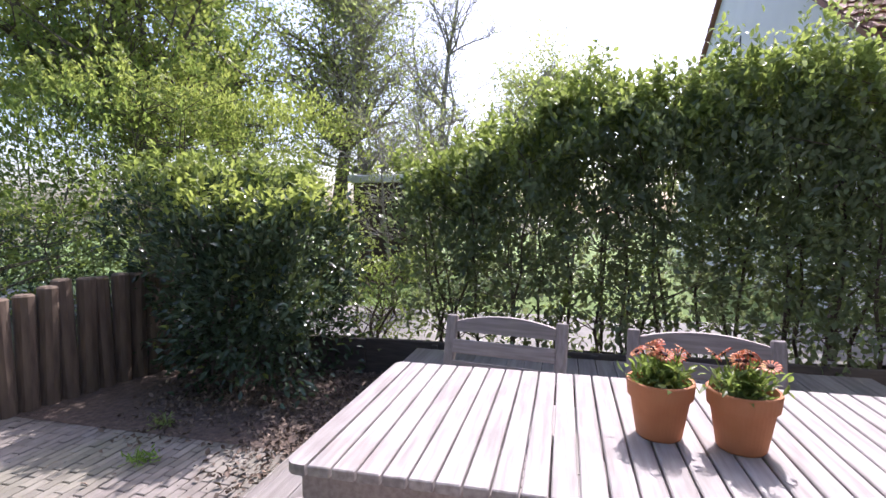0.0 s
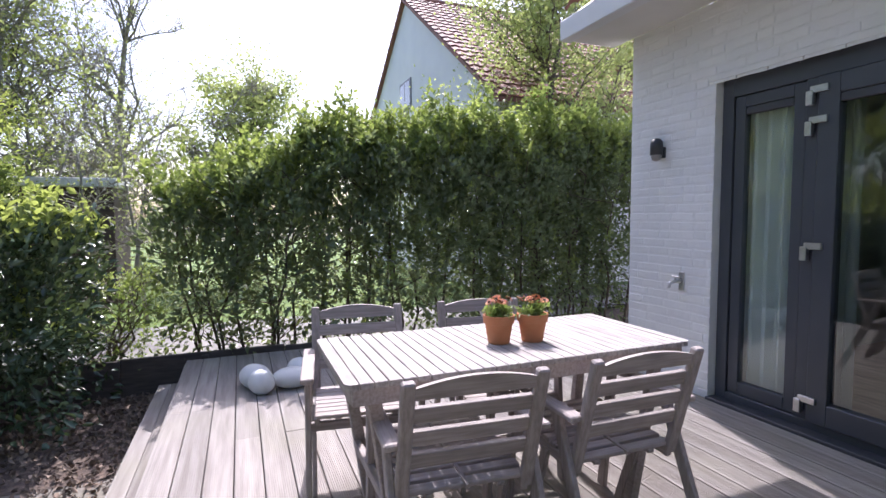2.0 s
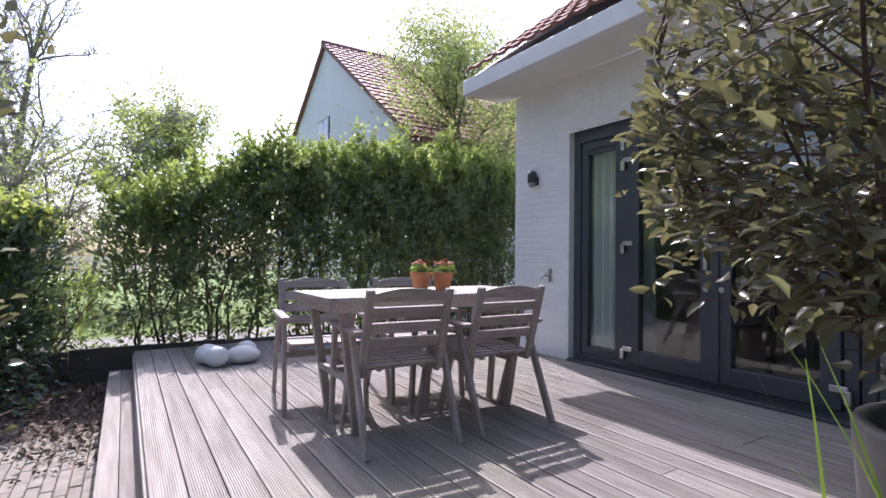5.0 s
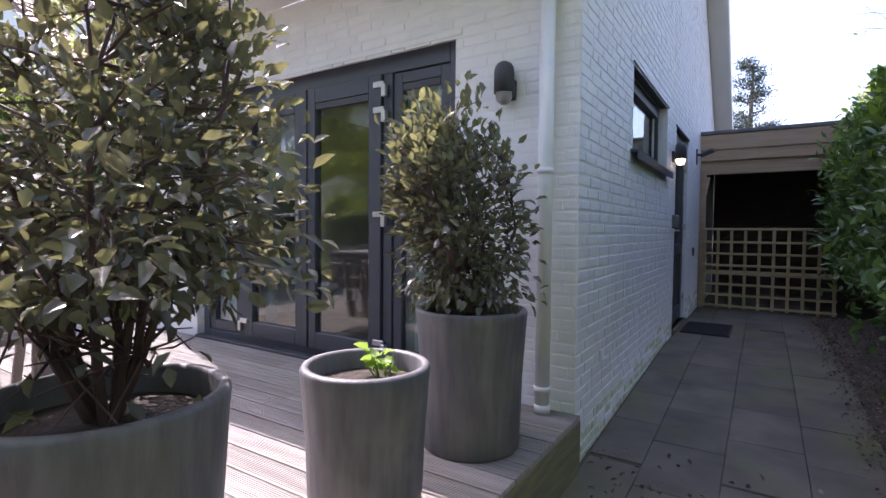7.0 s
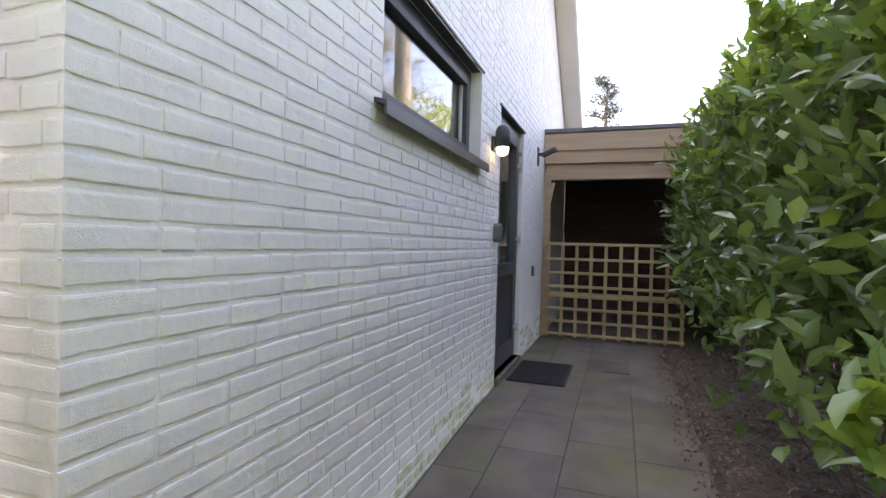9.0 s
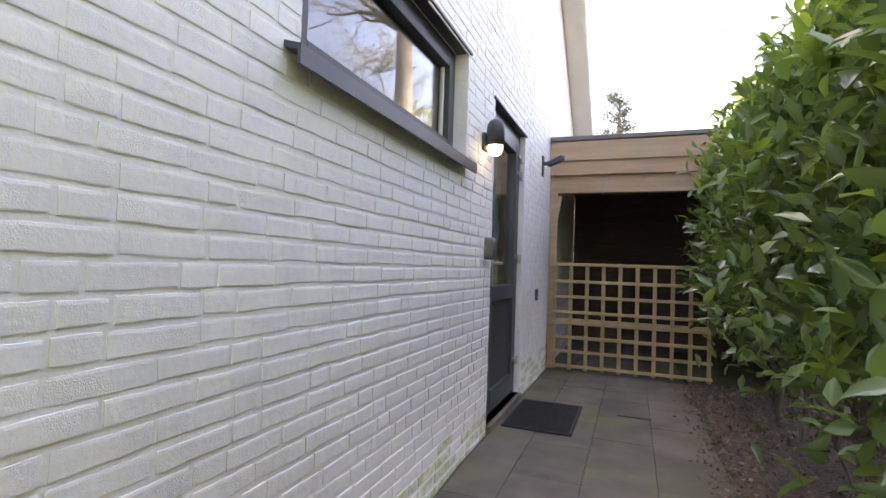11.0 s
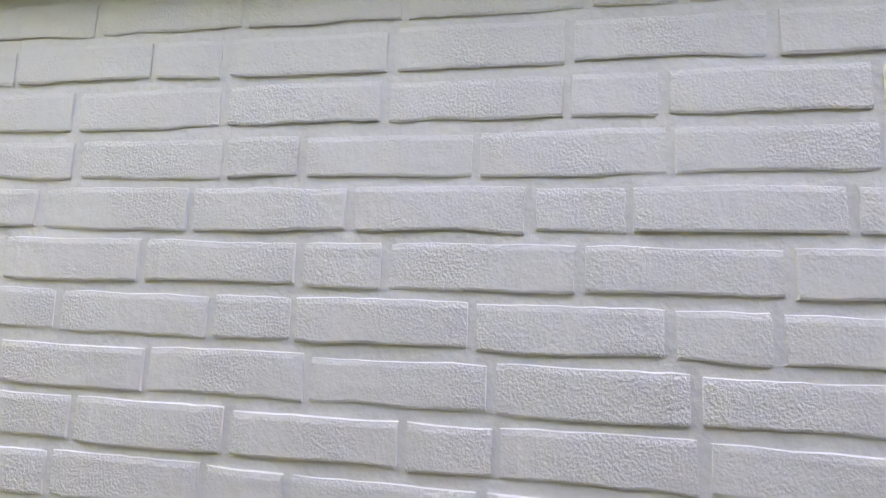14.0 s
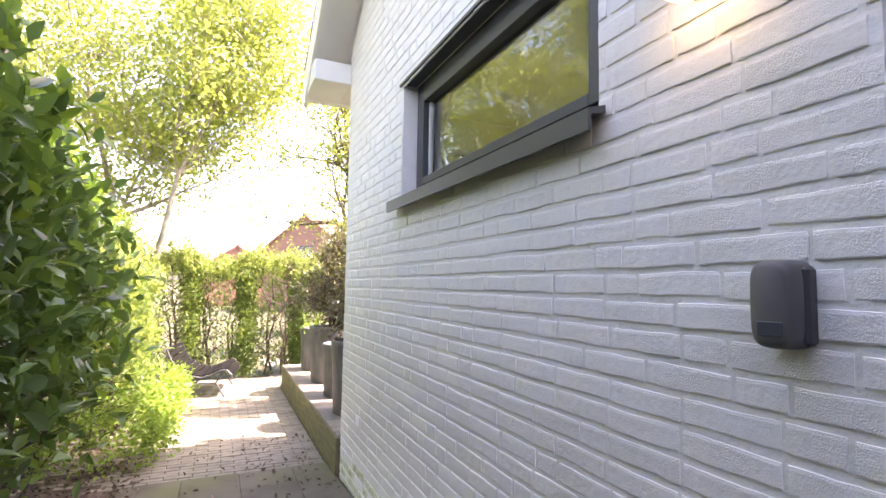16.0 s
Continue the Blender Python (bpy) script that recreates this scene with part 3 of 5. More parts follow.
# ---- terrace doors ----
def leaf_frame(parent, x0, x1, z0, z1, y, w, t, handle=0, label=""):
    """One glazed leaf in the plane y: a frame of stiles and rails and a pane."""
    b = box(x0, x0 + w, y, y + t, z0, z1, 0.004)
    box(x1 - w, x1, y, y + t, z0, z1, 0.004, b)
    box(x0 + w, x1 - w, y, y + t, z1 - w, z1, 0.004, b)
    box(x0 + w, x1 - w, y, y + t, z0, z0 + w * 1.15, 0.004, b)
    fr = part("leaf", b, ANTH, parent, label)
    p = part("pane", box(x0 + w - .005, x1 - w + .005, y + t * .4, y + t * .4 + 0.006, z0 + w, z1 - w + .005), GLASS, fr)
    p.visible_shadow = False
    b = box(x0 + w + .002, x1 - w - .002, y + .002, y + t * .35, z1 - w - 0.055, z1 - w - 0.003, 0.006)
    part("vent_strip", b, ANTH2, fr)
    return fr


x0, x1, z0, z1 = DOOR
door = tagged(new("door_1"), "wide anthracite double glass door with side lights and steel hinges", kind="structure")
b = box(x0, x0 + .085, .07, .16, z0, z1, .004)
for a, c, e, f in ((x1 - .085, x1, z0, z1), (x0 + .085, x1 - .085, z1 - .13, z1), (x0 + .085, x1 - .085, z0, z0 + .07), (-3.135, -3.055, z0 + .07, z1 - .13), (-1.465, -1.385, z0 + .07, z1 - .13)):
    box(a, c, .07, .16, e, f, .004, b)
part("frame", b, ANTH, door)
zb, zt = z0 + .075, z1 - .135
leaf_frame(door, x0 + .09, -3.14, zb, zt, .085, .075, .06, label="narrow fixed side light")
leaf_frame(door, -3.05, -2.264, zb, zt, .045, .115, .075, label="glazed door leaf")
leaf_frame(door, -2.258, -1.47, zb, zt, .045, .115, .075, label="glazed door leaf")
leaf_frame(door, -1.38, x1 - .09, zb, zt, .085, .075, .06, label="narrow fixed side light")
part("mullion", box(-2.29, -2.228, .032, .046, zb, zt, .004), ANTH, door, "cover strip where the leaves meet")
for hx in (-3.09, -1.43):
    for hz in (2.23, 2.05, 1.30, 0.36):
        s = 1 if hx < -2 else -1
        b = box(hx - .02, hx + .02, .018, .055, hz - .075, hz + .01, .004)
        box(min(hx, hx + s * .10), max(hx, hx + s * .10), .026, .046, hz - .005, hz + .035, .003, b)
        part("hinge", b, METAL, door, "brushed steel hinge")
b = box(-2.345, -2.315, .022, .046, 1.10, 1.40, .004)
box(-2.45, -2.315, -.02, 0.0, 1.305, 1.33, .005, b)
box(-2.34, -2.32, -.02, .024, 1.308, 1.328, .003, b)
part("door_handle", b, METAL, door, "steel lever handle")
for hx in (-2.33, -2.21):
    part("lock_rosette", tuple(lathe([(0, 0.0), (.022, 0.0), (.022, .01), (0, .01)], 16)), METAL, door).matrix_world = pose(hx, .045, 0.95, 90, 0, 0)
struct("trim_lintel_south", box(x0 - .05, x1 + .05, -.012, .07, z1 - .006, z1 + .03, .002), PAINTM, "white steel lintel")
struct("door_sill", box(x0, x1, -.03, .075, z0 - .02, z0 + .02, .005), ANTH2, "dark door sill")

# room behind the doors
for i, (cx, wdt, cy) in enumerate(((-3.41, 0.56, 0.18), (-3.0, 0.10, 0.30), (-1.12, 0.54, 0.22))):
    cur = empty("curtain", (cx, cy, 0.17), "pale hanging curtain gathered in folds behind the glass", "curtain")
    vs, fs = [], []
    N = 40
    for k in range(N + 1):
        u = k / N
        vs += [(-wdt / 2 + wdt * u, 0.035 * math.sin(u * 34 + i), zz) for zz in (0.0, 2.35)]
    for k in range(N):
        fs.append((2 * k, 2 * k + 2, 2 * k + 3, 2 * k + 1))
    part("fabric", (vs, [], fs), CURTAIN, cur)
t = empty("dining_table", (-1.9, 2.0, 0.15), "dark wooden table seen inside through the glass", "table")
part("tabletop", box(-.8, .8, -.4, .4, .72, .76, .006), FURN, t)
for a in (-.7, .7):
    for c in (-.32, .32):
        part("leg", box(a - .03, a + .03, c - .03, c + .03, 0, .72, .004), FURN, t)
rc = empty("indoor_chair", (-2.2, 1.35, 0.15), "dark wooden chair inside by the table", "chair", "indoor chairs")
part("seat", box(-.22, .22, -.22, .22, .44, .48, .006), FURN, rc)
part("backrest", box(-.22, .22, -.23, -.2, .62, .9, .006), FURN, rc)
for a in (-.19, .19):
    for c in (-.2, .2):
        part("leg", box(a - .02, a + .02, c - .02, c + .02, 0, .62 if c < 0 else .44, .003), FURN, rc)
copy_thing(rc, pose(-1.5, 1.3, 0.15, 0, 0, 8))

# ---- side window and side door ----
y0, y1, z0, z1 = SWIN
win = tagged(new("window_1"), "low wide anthracite window set back in the white brick wall", kind="structure")
b = box(-.16, -.09, y0, y0 + .075, z0, z1, .003)
box(-.16, -.09, y1 - .075, y1, z0, z1, .003, b)
box(-.16, -.09, y0 + .075, y1 - .075, z1 - .075, z1, .003, b)
box(-.16, -.09, y0 + .075, y1 - .075, z0, z0 + .06, .003, b)
part("frame", b, ANTH, win)
b = box(-.15, -.075, y0 + .078, y0 + .13, z0 + .063, z1 - .078, .003)
box(-.15, -.075, y1 - .13, y1 - .078, z0 + .063, z1 - .078, .003, b)
box(-.15, -.075, y0 + .13, y1 - .13, z1 - .13, z1 - .078, .003, b)
box(-.15, -.075, y0 + .13, y1 - .13, z0 + .063, z0 + .105, .003, b)
part("sash", b, ANTH2, win)
b = box(-.135, -.11, y0 + .13, y0 + .142, z0 + .105, z1 - .13)
box(-.135, -.11, y1 - .142, y1 - .13, z0 + .105, z1 - .13, 0, b)
part("spacer", b, WHITE, win, "pale glazing bead")
part("pane", box(-.125, -.119, y0 + .128, y1 - .128, z0 + .1, z1 - .128), GLASS, win)
b = bmesh.new()
ya, yb = y0 - .08, y1 + .03
prof = ((-.09, z0 + .028), (-.09, z0 - .0), (.05, z0 - .03), (.05, z0 - .075), (.062, z0 - .075), (.062, z0 - .015))
A = [b.verts.new((px, ya, pz)) for px, pz in prof]
B = [b.verts.new((px, yb, pz)) for px, pz in prof]
for i in range(6):
    b.faces.new((A[i], A[(i + 1) % 6], B[(i + 1) % 6], B[i]))
b.faces.new(list(reversed(A)))
b.faces.new(B)
bmesh.ops.recalc_face_normals(b, faces=b.faces)
part("window_sill", b, ANTH, win, "sloping anthracite aluminium sill")
struct("trim_lintel_window", box(-.08, .012, y0 - .04, y1 + .04, z1 - .004, z1 + .012, .001), ANTH, "dark steel lintel")
struct("window_lining", box(-.9, -.16, y0 - .3, y1 + .3, 1.3, 1.34), ROOMW, "inner sill shelf")

y0, y1, z0, z1 = SDOOR
sd = tagged(new("door_2"), "half-glazed anthracite side door with steel hinges above a black mat", kind="structure")
b = box(-.14, -.05, y0, y0 + .07, z0, z1, .003)
box(-.14, -.05, y1 - .07, y1, z0, z1, .003, b)
box(-.14, -.05, y0 + .07, y1 - .07, z1 - .07, z1, .003, b)
part("frame", b, ANTH, sd)
b = box(-.12, -.035, y0 + .075, y0 + .2, z0 + .03, z1 - .075, .004)
box(-.12, -.035, y1 - .2, y1 - .075, z0 + .03, z1 - .075, .004, b)
for za, zz in ((z1 - .2, z1 - .075), (.93, 1.05), (z0 + .03, z0 + .2)):
    box(-.12, -.035, y0 + .2, y1 - .2, za, zz, .004, b)
part("leaf", b, ANTH, sd)
part("panel", box(-.10, -.06, y0 + .2, y1 - .2, z0 + .2, .93, .003), ANTH2, sd, "smooth lower door panel")
part("pane", box(-.085, -.08, y0 + .198, y1 - .198, 1.048, z1 - .198), GLASS, sd).visible_shadow = False
for hz in (2.2, 2.04, 1.28, .36):
    b = box(-.03, .0, y1 - .095, y1 - .055, hz - .04, hz + .04, .003)
    box(-.036, -.015, y1 - .17, y1 - .055, hz - .005, hz + .03, .003, b)
    part("hinge", b, METAL, sd, "brushed steel hinge")
b = box(-.035, -.02, y0 + .115, y0 + .15, 1.05, 1.3, .003)
box(.01, .028, y0 + .12, y0 + .25, 1.215, 1.235, .005, b)
box(-.02, .02, y0 + .122, y0 + .14, 1.215, 1.235, .003, b)
part("door_handle", b, METAL, sd, "steel lever handle")
struct("trim_lintel_door", box(-.05, .014, y0 - .05, y1 + .04, z1 - .004, z1 + .012, .001), ANTH, "dark steel lintel")
struct("door_step", box(-.14, .03, y0, y1, z0 - .1, z0, .005), SLAB, "low concrete threshold")
struct("wall_hall", box(-1.8, -1.75, 3.2, 5.1, .15, 2.75), CURTAIN, "pale green-grey wall inside the side door")
# added sheet on a tube, gives the door glass its pale green-grey reflection
bl = empty("roller_blind", (-.20, 4.15, 1.0), "pale green-grey sheet added behind the side door glass in place of its reflection", "blind")
part("fabric", box(-.006, .006, -.42, .42, 0, 1.33, .002), BACKING, bl)
part("tube", tubes([[((0, -.42, 1.35), .02), ((0, .42, 1.35), .02)]], 10), WHITE, bl, smooth=True)


# ---- fittings on the walls ----
def wall_lamp(name, at, rz, lit, label):
    r = empty(name, at, label, "wall lamp", "outdoor wall lamps", rz)
    b = box(-.045, .045, 0, .03, -.10, .02, .008)
    part("bracket", b, ANTH2, r)
    prof = [(0.0, .115), (.02, .112), (.04, .10), (.055, .078), (.06, .05), (.06, -.07), (.055, -.07)]
    h = part("hood", lathe(prof, 24), ANTH2, r, "domed matt anthracite hood", smooth=True)
    h.matrix_basis = pose(0, .085, 0)
    part("arm", box(-.03, .03, .02, .05, -.07, .01, .004), ANTH2, r)
    gl = part("glass", lathe([(.048, -.05), (.05, -.09), (.04, -.12), (.02, -.135), (0.0, -.138)], 20), BULB if lit else OPAL, r, "glowing frosted lamp glass" if lit else "unlit frosted lamp glass", smooth=True)
    gl.matrix_basis = pose(0, .085, 0)
    return r


wall_lamp("wall_lamp", (-.43, 0, 2.08), 180, False, "dark domed wall lamp, switched off, on the white terrace wall")
wall_lamp("wall_lamp", (-4.175, 0, 2.03), 180, False, "small dark domed wall lamp, switched off, beside the glass doors").scale = (.8, .8, .72)
wall_lamp("wall_lamp", (0, 3.31, 2.08), -90, True, "dark domed wall lamp, lit warm, beside the half-glazed side door")
lamp = new("wall_lamp_light", bpy.data.lights.new("wall_lamp_light", "POINT"))
lamp.data.energy, lamp.data.color, lamp.data.shadow_soft_size = 0.007, (1.0, 0.75, 0.42), 0.04
lamp.location = (.085, 3.31, 1.92)

cam_ = empty("security_camera", (0, 5.63, 2.36), "small black security camera on a wall plate", "security camera")
part("plate", box(0, .015, -.045, .045, -.14, .09, .006), ANTH2, cam_)
part("arm", beam((.01, 0, 0), (.09, -.03, .0), .035, .035, .004), ANTH2, cam_)
part("body", beam((.06, .0, -.01), (.24, -.08, .05), .065, .06, .012), ANTH2, cam_)
kb = empty("key_safe", (0, 3.448, 1.325), "grey plastic key safe with a rounded cover on white brick", "key safe")
rings = []
vs, fs = [], []
for dx, sy_, sz_ in ((0.0, 1.04, 1.0), (.045, .96, 1.0), (.060, .88, .95), (.066, .74, .84)):
    for k in range(24):
        a_ = 6.2832 * k / 24
        cx_, sz2 = math.cos(a_), math.sin(a_)
        vs.append((dx, .0 + .040 * sy_ * math.copysign(abs(cx_) ** .5, cx_), .078 * sz_ * math.copysign(abs(sz2) ** .45, sz2)))
for i in range(3):
    for k in range(24):
        fs.append((i * 24 + k, i * 24 + (k + 1) % 24, (i + 1) * 24 + (k + 1) % 24, (i + 1) * 24 + k))
fs.append(tuple(72 + k for k in range(24)))
part("cover", (vs, [], fs), GREYPL, kb, smooth=True)
part("back", box(0, .03, .03, .046, -.07, .066, .006), ANTH2, kb)
part("dial_window", box(.060, .0675, -.02, .025, -.055, -.03, .001), ANTH, kb)
so = empty("outdoor_socket", (0, 5.4, .92), "small grey tap hook on the brick wall", "socket")
part("body", box(0, .03, -.02, .02, -.06, .06, .006), GREYPL, so)
so = empty("outdoor_socket", (-.54, 0, .53), "grey weatherproof socket on the white terrace wall", "socket")
part("body", box(-.05, .05, -.045, 0, -.04, .04, .006), GREYPL, so)
part("flap", box(-.03, .045, -.055, -.045, -.035, .035, .003), ANTH2, so)
hb = empty("hose_bracket", (-.575, 0, 1.0), "small square steel wall bracket", "bracket")
part("plate", box(-.02, .02, -.02, 0, -.06, .06, .003), METAL, hb)
part("arm", box(-.03, .03, -.125, -.02, -.03, -.018, .003), METAL, hb)
part("hook", box(-.03, .03, -.135, -.125, -.03, .03, .003), METAL, hb)
tp = empty("garden_tap", (-3.96, 0, 1.0), "steel garden tap on the white terrace wall", "tap")
part("plate", box(-.02, .03, -.012, 0, -.07, .07, .003), METAL, tp)
part("spout", tubes([[((0, 0, 0), .014), ((0, -.07, 0), .014), ((0, -.12, -.01), .013), ((0, -.13, -.05), .012)]], 10), METAL, tp, smooth=True)
part("tap_handle", box(-.035, .035, -.075, -.055, .03, .042, .004), METAL, tp)
part("valve", tubes([[((0, -.065, 0), .012), ((0, -.065, .035), .009)]], 8), METAL, tp)
dp = empty("downpipe", (-.17, -.075, .165), "white round downpipe clipped to the brick corner", "downpipe")
part("pipe", tubes([[((0, 0, .01), .042), ((0, 0, 2.84), .042)]], 20), WHITE, dp, smooth=True)
for hz in (.12, 1.36, 2.6):
    part("collar", tubes([[((0, 0, hz), .047), ((0, 0, hz + .035), .047)]], 20), WHITE, dp, smooth=True)
part("shoe", tubes([[((0, 0, -.0), .047), ((0, 0, .05), .045)]], 20), WHITE, dp, smooth=True)
av = empty("air_vent", (0, .53, .40), "white painted air vent with slats in the brick", "air vent")
part("frame", box(0, .008, -.055, .055, -.035, .035, .002), PAINT, av)
for k in range(5):
    part("slat", box(.008, .014, -.045, .045, -.028 + k * .013, -.022 + k * .013), PAINT, av)
mat_ = empty("door_mat", (.36, 4.2, .0), "black ribbed rubber door mat before the side door", "door mat")
b = box(-.30, .22, -.40, .42, .0, .018, .004)
part("mat", b, BLACK, mat_)
for k in range(30):
    part("rib", box(-.28, .20, -.385 + k * .026, -.373 + k * .026, .018, .024), BLACK, mat_)

# ---- carport ----
CPY = 6.2
cp = empty("carport", (0, CPY, 0), "open flat-roofed wooden carport with pine fascia boards", "carport")
X1 = 3.2
part("fascia", box(.005, X1, -.04, 0, 2.50, 2.73, .004), PINE, cp, "upper pine fascia board")
part("fascia", box(.005, X1, -.015, .025, 2.33, 2.52, .004), PINE, cp, "lower pine fascia board")
part("beam", box(.005, X1, .03, .14, 2.12, 2.36, .006), PINE, cp, "heavy pine beam")
part("roof", box(-.0, X1 + .05, -.06, 2.9, 2.735, 2.79, .006), GREYPL, cp, "flat bitumen roof edge")
part("ceiling", box(.005, X1, .15, 2.9, 2.45, 2.5), DARKWOOD, cp)
for px, py in ((.05, .07), (X1 - .08, .07), (X1 - .08, 2.6)):
    part("post", box(px - .045, px + .045, py - .045, py + .045, 0, 2.12, .004), PINE, cp)
b = beam((.075, .03, 1.80), (.13, .03, 2.08), .02, .045, .003)
part("brace", b, PINE, cp)
for k in range(11):
    part("back_board", box(.005, X1 + .03, 2.7, 2.73, (.0 if k else -.2) + k * .2232, .2228 + k * .2232, .002), DARKWOOD, cp)
part("rail", box(.005, X1, 2.6, 2.69, 1.5, 1.62, .004), DARKWOOD, cp)
for k in range(13):
    part("side_board", box(X1 - .03, X1, .03 + k * .205, .234 + k * .205, -.2, 2.45, .002), DARKWOOD, cp)

tr = empty("trellis", (.06, CPY - .03, .02), "low lattice fence of impregnated pine laths", "trellis")
for k in range(10):
    x = .02 + k * .183
    part("upright", box(x, x + .042, -.02, .0, .0, 1.26, .003), LATT, tr)
for k, z in enumerate((.03, .2, .365, .53, .66, .84, 1.02, 1.22)):
    part("cross_lath", box(0, 1.72, -.042, -.022, z, z + .036, .003), LATT, tr)
part("rail", box(0, 1.85, .0, .03, .56, .60, .003), LATT, tr)

dr = empty("drain_cover", (1.0, 4.58, ground_z(4.6)), "narrow concrete drain cover set in the slabs", "drain")
part("lid", box(-.13, .13, -.05, .05, -.01, .006, .003), SLAB, dr)
part("slot", box(-.13, .13, -.062, -.052, -.01, .002), BLACK, dr)
tw = empty("creeper_twig", (.62, CPY - .05, 2.33), "dry creeper twig hanging on the pine fascia", "twig")
part("stem", tubes([[((-.12, 0, -.24), .003), ((-.02, -.01, -.2), .003), ((.02, -.01, -.1), .003), ((.10, -.01, .0), .003), ((.25, -.01, .12), .002)], [((-.02, -.01, -.2), .003), ((.0, -.03, -.26), .002)]], 5), BARKL, tw)

# ---- deck ----
DZ = .165
deck = tagged(new("deck"), "raised deck of ribbed weathered grey boards with a step along its garden side", kind="structure")
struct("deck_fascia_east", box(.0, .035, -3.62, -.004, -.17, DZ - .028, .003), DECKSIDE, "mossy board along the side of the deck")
struct("deck_fascia_south", box(-6.3, .035, -3.66, -3.625, -.17, DZ - .028, .003), DECK, "front board of the deck")
struct("deck_base", box(-6.28, -.01, -3.6, -.02, -.17, DZ - .06), DARKWOOD, "dark frame under the boards")
struct("step_base", box(-6.1, -.3, -3.84, -3.67, -.17, -.01), DARKWOOD, "dark frame under the step")


def ribbed(x0, x1, w, seed):
    """A deck board with fine lengthwise grooves, its top at z 0, running along x."""
    vs, fs = [], []
    n = 12
    pr = [(-w / 2, -.026), (-w / 2, -.003)]
    for k in range(n):
        a = -w / 2 + .006 + (w - .012) * k / n
        s = (w - .012) / n
        pr += [(a, 0), (a + s * .55, 0), (a + s * .62, -.0035), (a + s * .93, -.0035)]
    pr += [(w / 2 - .006, 0), (w / 2, -.003), (w / 2, -.026)]
    for X in (x0, x1):
        vs += [(X, y, z) for y, z in pr]
    m = len(pr)
    for i in range(m - 1):
        fs.append((i, i + 1, m + i + 1, m + i))
    fs.append(tuple(range(m)))
    fs.append(tuple(reversed(range(m, 2 * m))))
    me = bpy.data.meshes.new("deck_board")
    me.from_pydata(vs, [], fs)
    me.materials.append(DECK)
    return me


rngd = random.Random(5)
full = ribbed(-3.15, 3.15, .139, 0)
meshes = {}
yy = -3.647 + .0735
while yy < -.06:
    cut = rngd.choice((-4.3, -3.4, -2.2, -1.6, -4.9))
    for a, c in ((-6.3, cut - .003), (cut + .003, .03)):
        L_ = round(c - a, 3)
        if L_ not in meshes:
            meshes[L_] = ribbed(-L_ / 2, L_ / 2, .139, 0)
        o = new("deck_board", meshes[L_])
        o.parent = deck
        o.matrix_world = pose((a + c) / 2, yy, DZ + rngd.uniform(-.0015, .0015))
    yy += .146
step = ribbed(-2.9, 2.9, .100, 1)
for y in (-3.805, -3.70):
    o = new("deck_board", step)
    o.parent = deck
    o.matrix_world = pose(-3.2, y, .018)


EDGING = material("dark wet edging board", (0.055, 0.045, 0.04), 0.8, (0.09, 0.075, 0.065), 5, 0.0012, 50, stretch=(8, 1, 8), objrand=0.2)
edging = tagged(new("garden_edging"), "low edging of dark weathered boards at the foot of the hedge", kind="structure")
for k in range(5):
    part("edging_board", box(-6.43, -6.385, -7.1 + k * 1.45, -5.655 + k * 1.45, -.24, .205 - .012 * (k % 2), .006), EDGING, edging)
    part("edging_post", box(-6.385, -6.345, -6.42 + k * 1.45, -6.36 + k * 1.45, -.24, .185, .005), EDGING, edging)


# ---- garden table and chairs ----
TX0, TX1, TY0, TY1, TZ = -3.39, -2.705, -2.84, -1.31, .952
table = empty("garden_table", ((TX0 + TX1) / 2, (TY0 + TY1) / 2, DZ), "weathered grey teak garden table with a slatted top and rounded corners", "table")
hx, hy, hz = (TX1 - TX0) / 2, (TY1 - TY0) / 2, TZ - DZ
ns = 30
for k in range(ns):
    a = -hy + 2 * hy * k / ns
    e = .035 if k in (0, ns - 1) else 0
    b = box(-hx + e * .3, hx - e * .3, a + .0024, a + 2 * hy / ns - .0024, hz - .022, hz, .0025)
    if e:
        b.free()
        b = bmesh.new()
        s = 1 if k else -1
        ya_, yb_ = a + .0024, a + 2 * hy / ns - .0024
        inner, outer = (ya_, yb_) if s > 0 else (yb_, ya_)
        pts = [(-hx, inner), (hx, inner)]
        r = .028
        for j in range(7):
            th = math.pi / 2 * j / 6
            pts.append((hx - r + r * math.cos(th), outer - s * r + s * r * math.sin(th)))
        for j in range(7):
            th = math.pi / 2 * (1 - j / 6)
            pts.append((-hx + r - r * math.cos(th), outer - s * r + s * r * math.sin(th)))
        lo = [b.verts.new((px, py, hz - .022)) for px, py in pts]
        up_ = [b.verts.new((px, py, hz)) for px, py in pts]
        b.faces.new(lo)
        b.faces.new(up_)
        for j in range(len(pts)):
            b.faces.new((lo[j], lo[(j + 1) % len(pts)], up_[(j + 1) % len(pts)], up_[j]))
        bmesh.ops.recalc_face_normals(b, faces=b.faces)
    part("top_slat", b, TEAKTOP, table)
part("frame", box(-hx + .02, -hx + .045, -hy + .03, hy - .03, hz - .085, hz - .023, .003), TEAK, table, "apron rail")
part("frame", box(hx - .045, hx - .02, -hy + .03, hy - .03, hz - .085, hz - .023, .003), TEAK, table, "apron rail")
for s in (-1, 1):
    part("end_rail", box(-hx + .045, hx - .045, s * (hy - .04) - .0125, s * (hy - .04) + .0125, hz - .085, hz - .023, .003), TEAK, table)
    for u in (-1, 1):
        part("leg", beam((u * (hx - .08), s * (hy - .11), hz - .03), (u * (hx - .12), s * (hy - .22), 0), .05, .04, .004), TEAK, table)
    part("stretcher", box(-hx + .1, hx - .1, s * (hy - .16) - .015, s * (hy - .16) + .015, .30, .34, .003), TEAK, table)
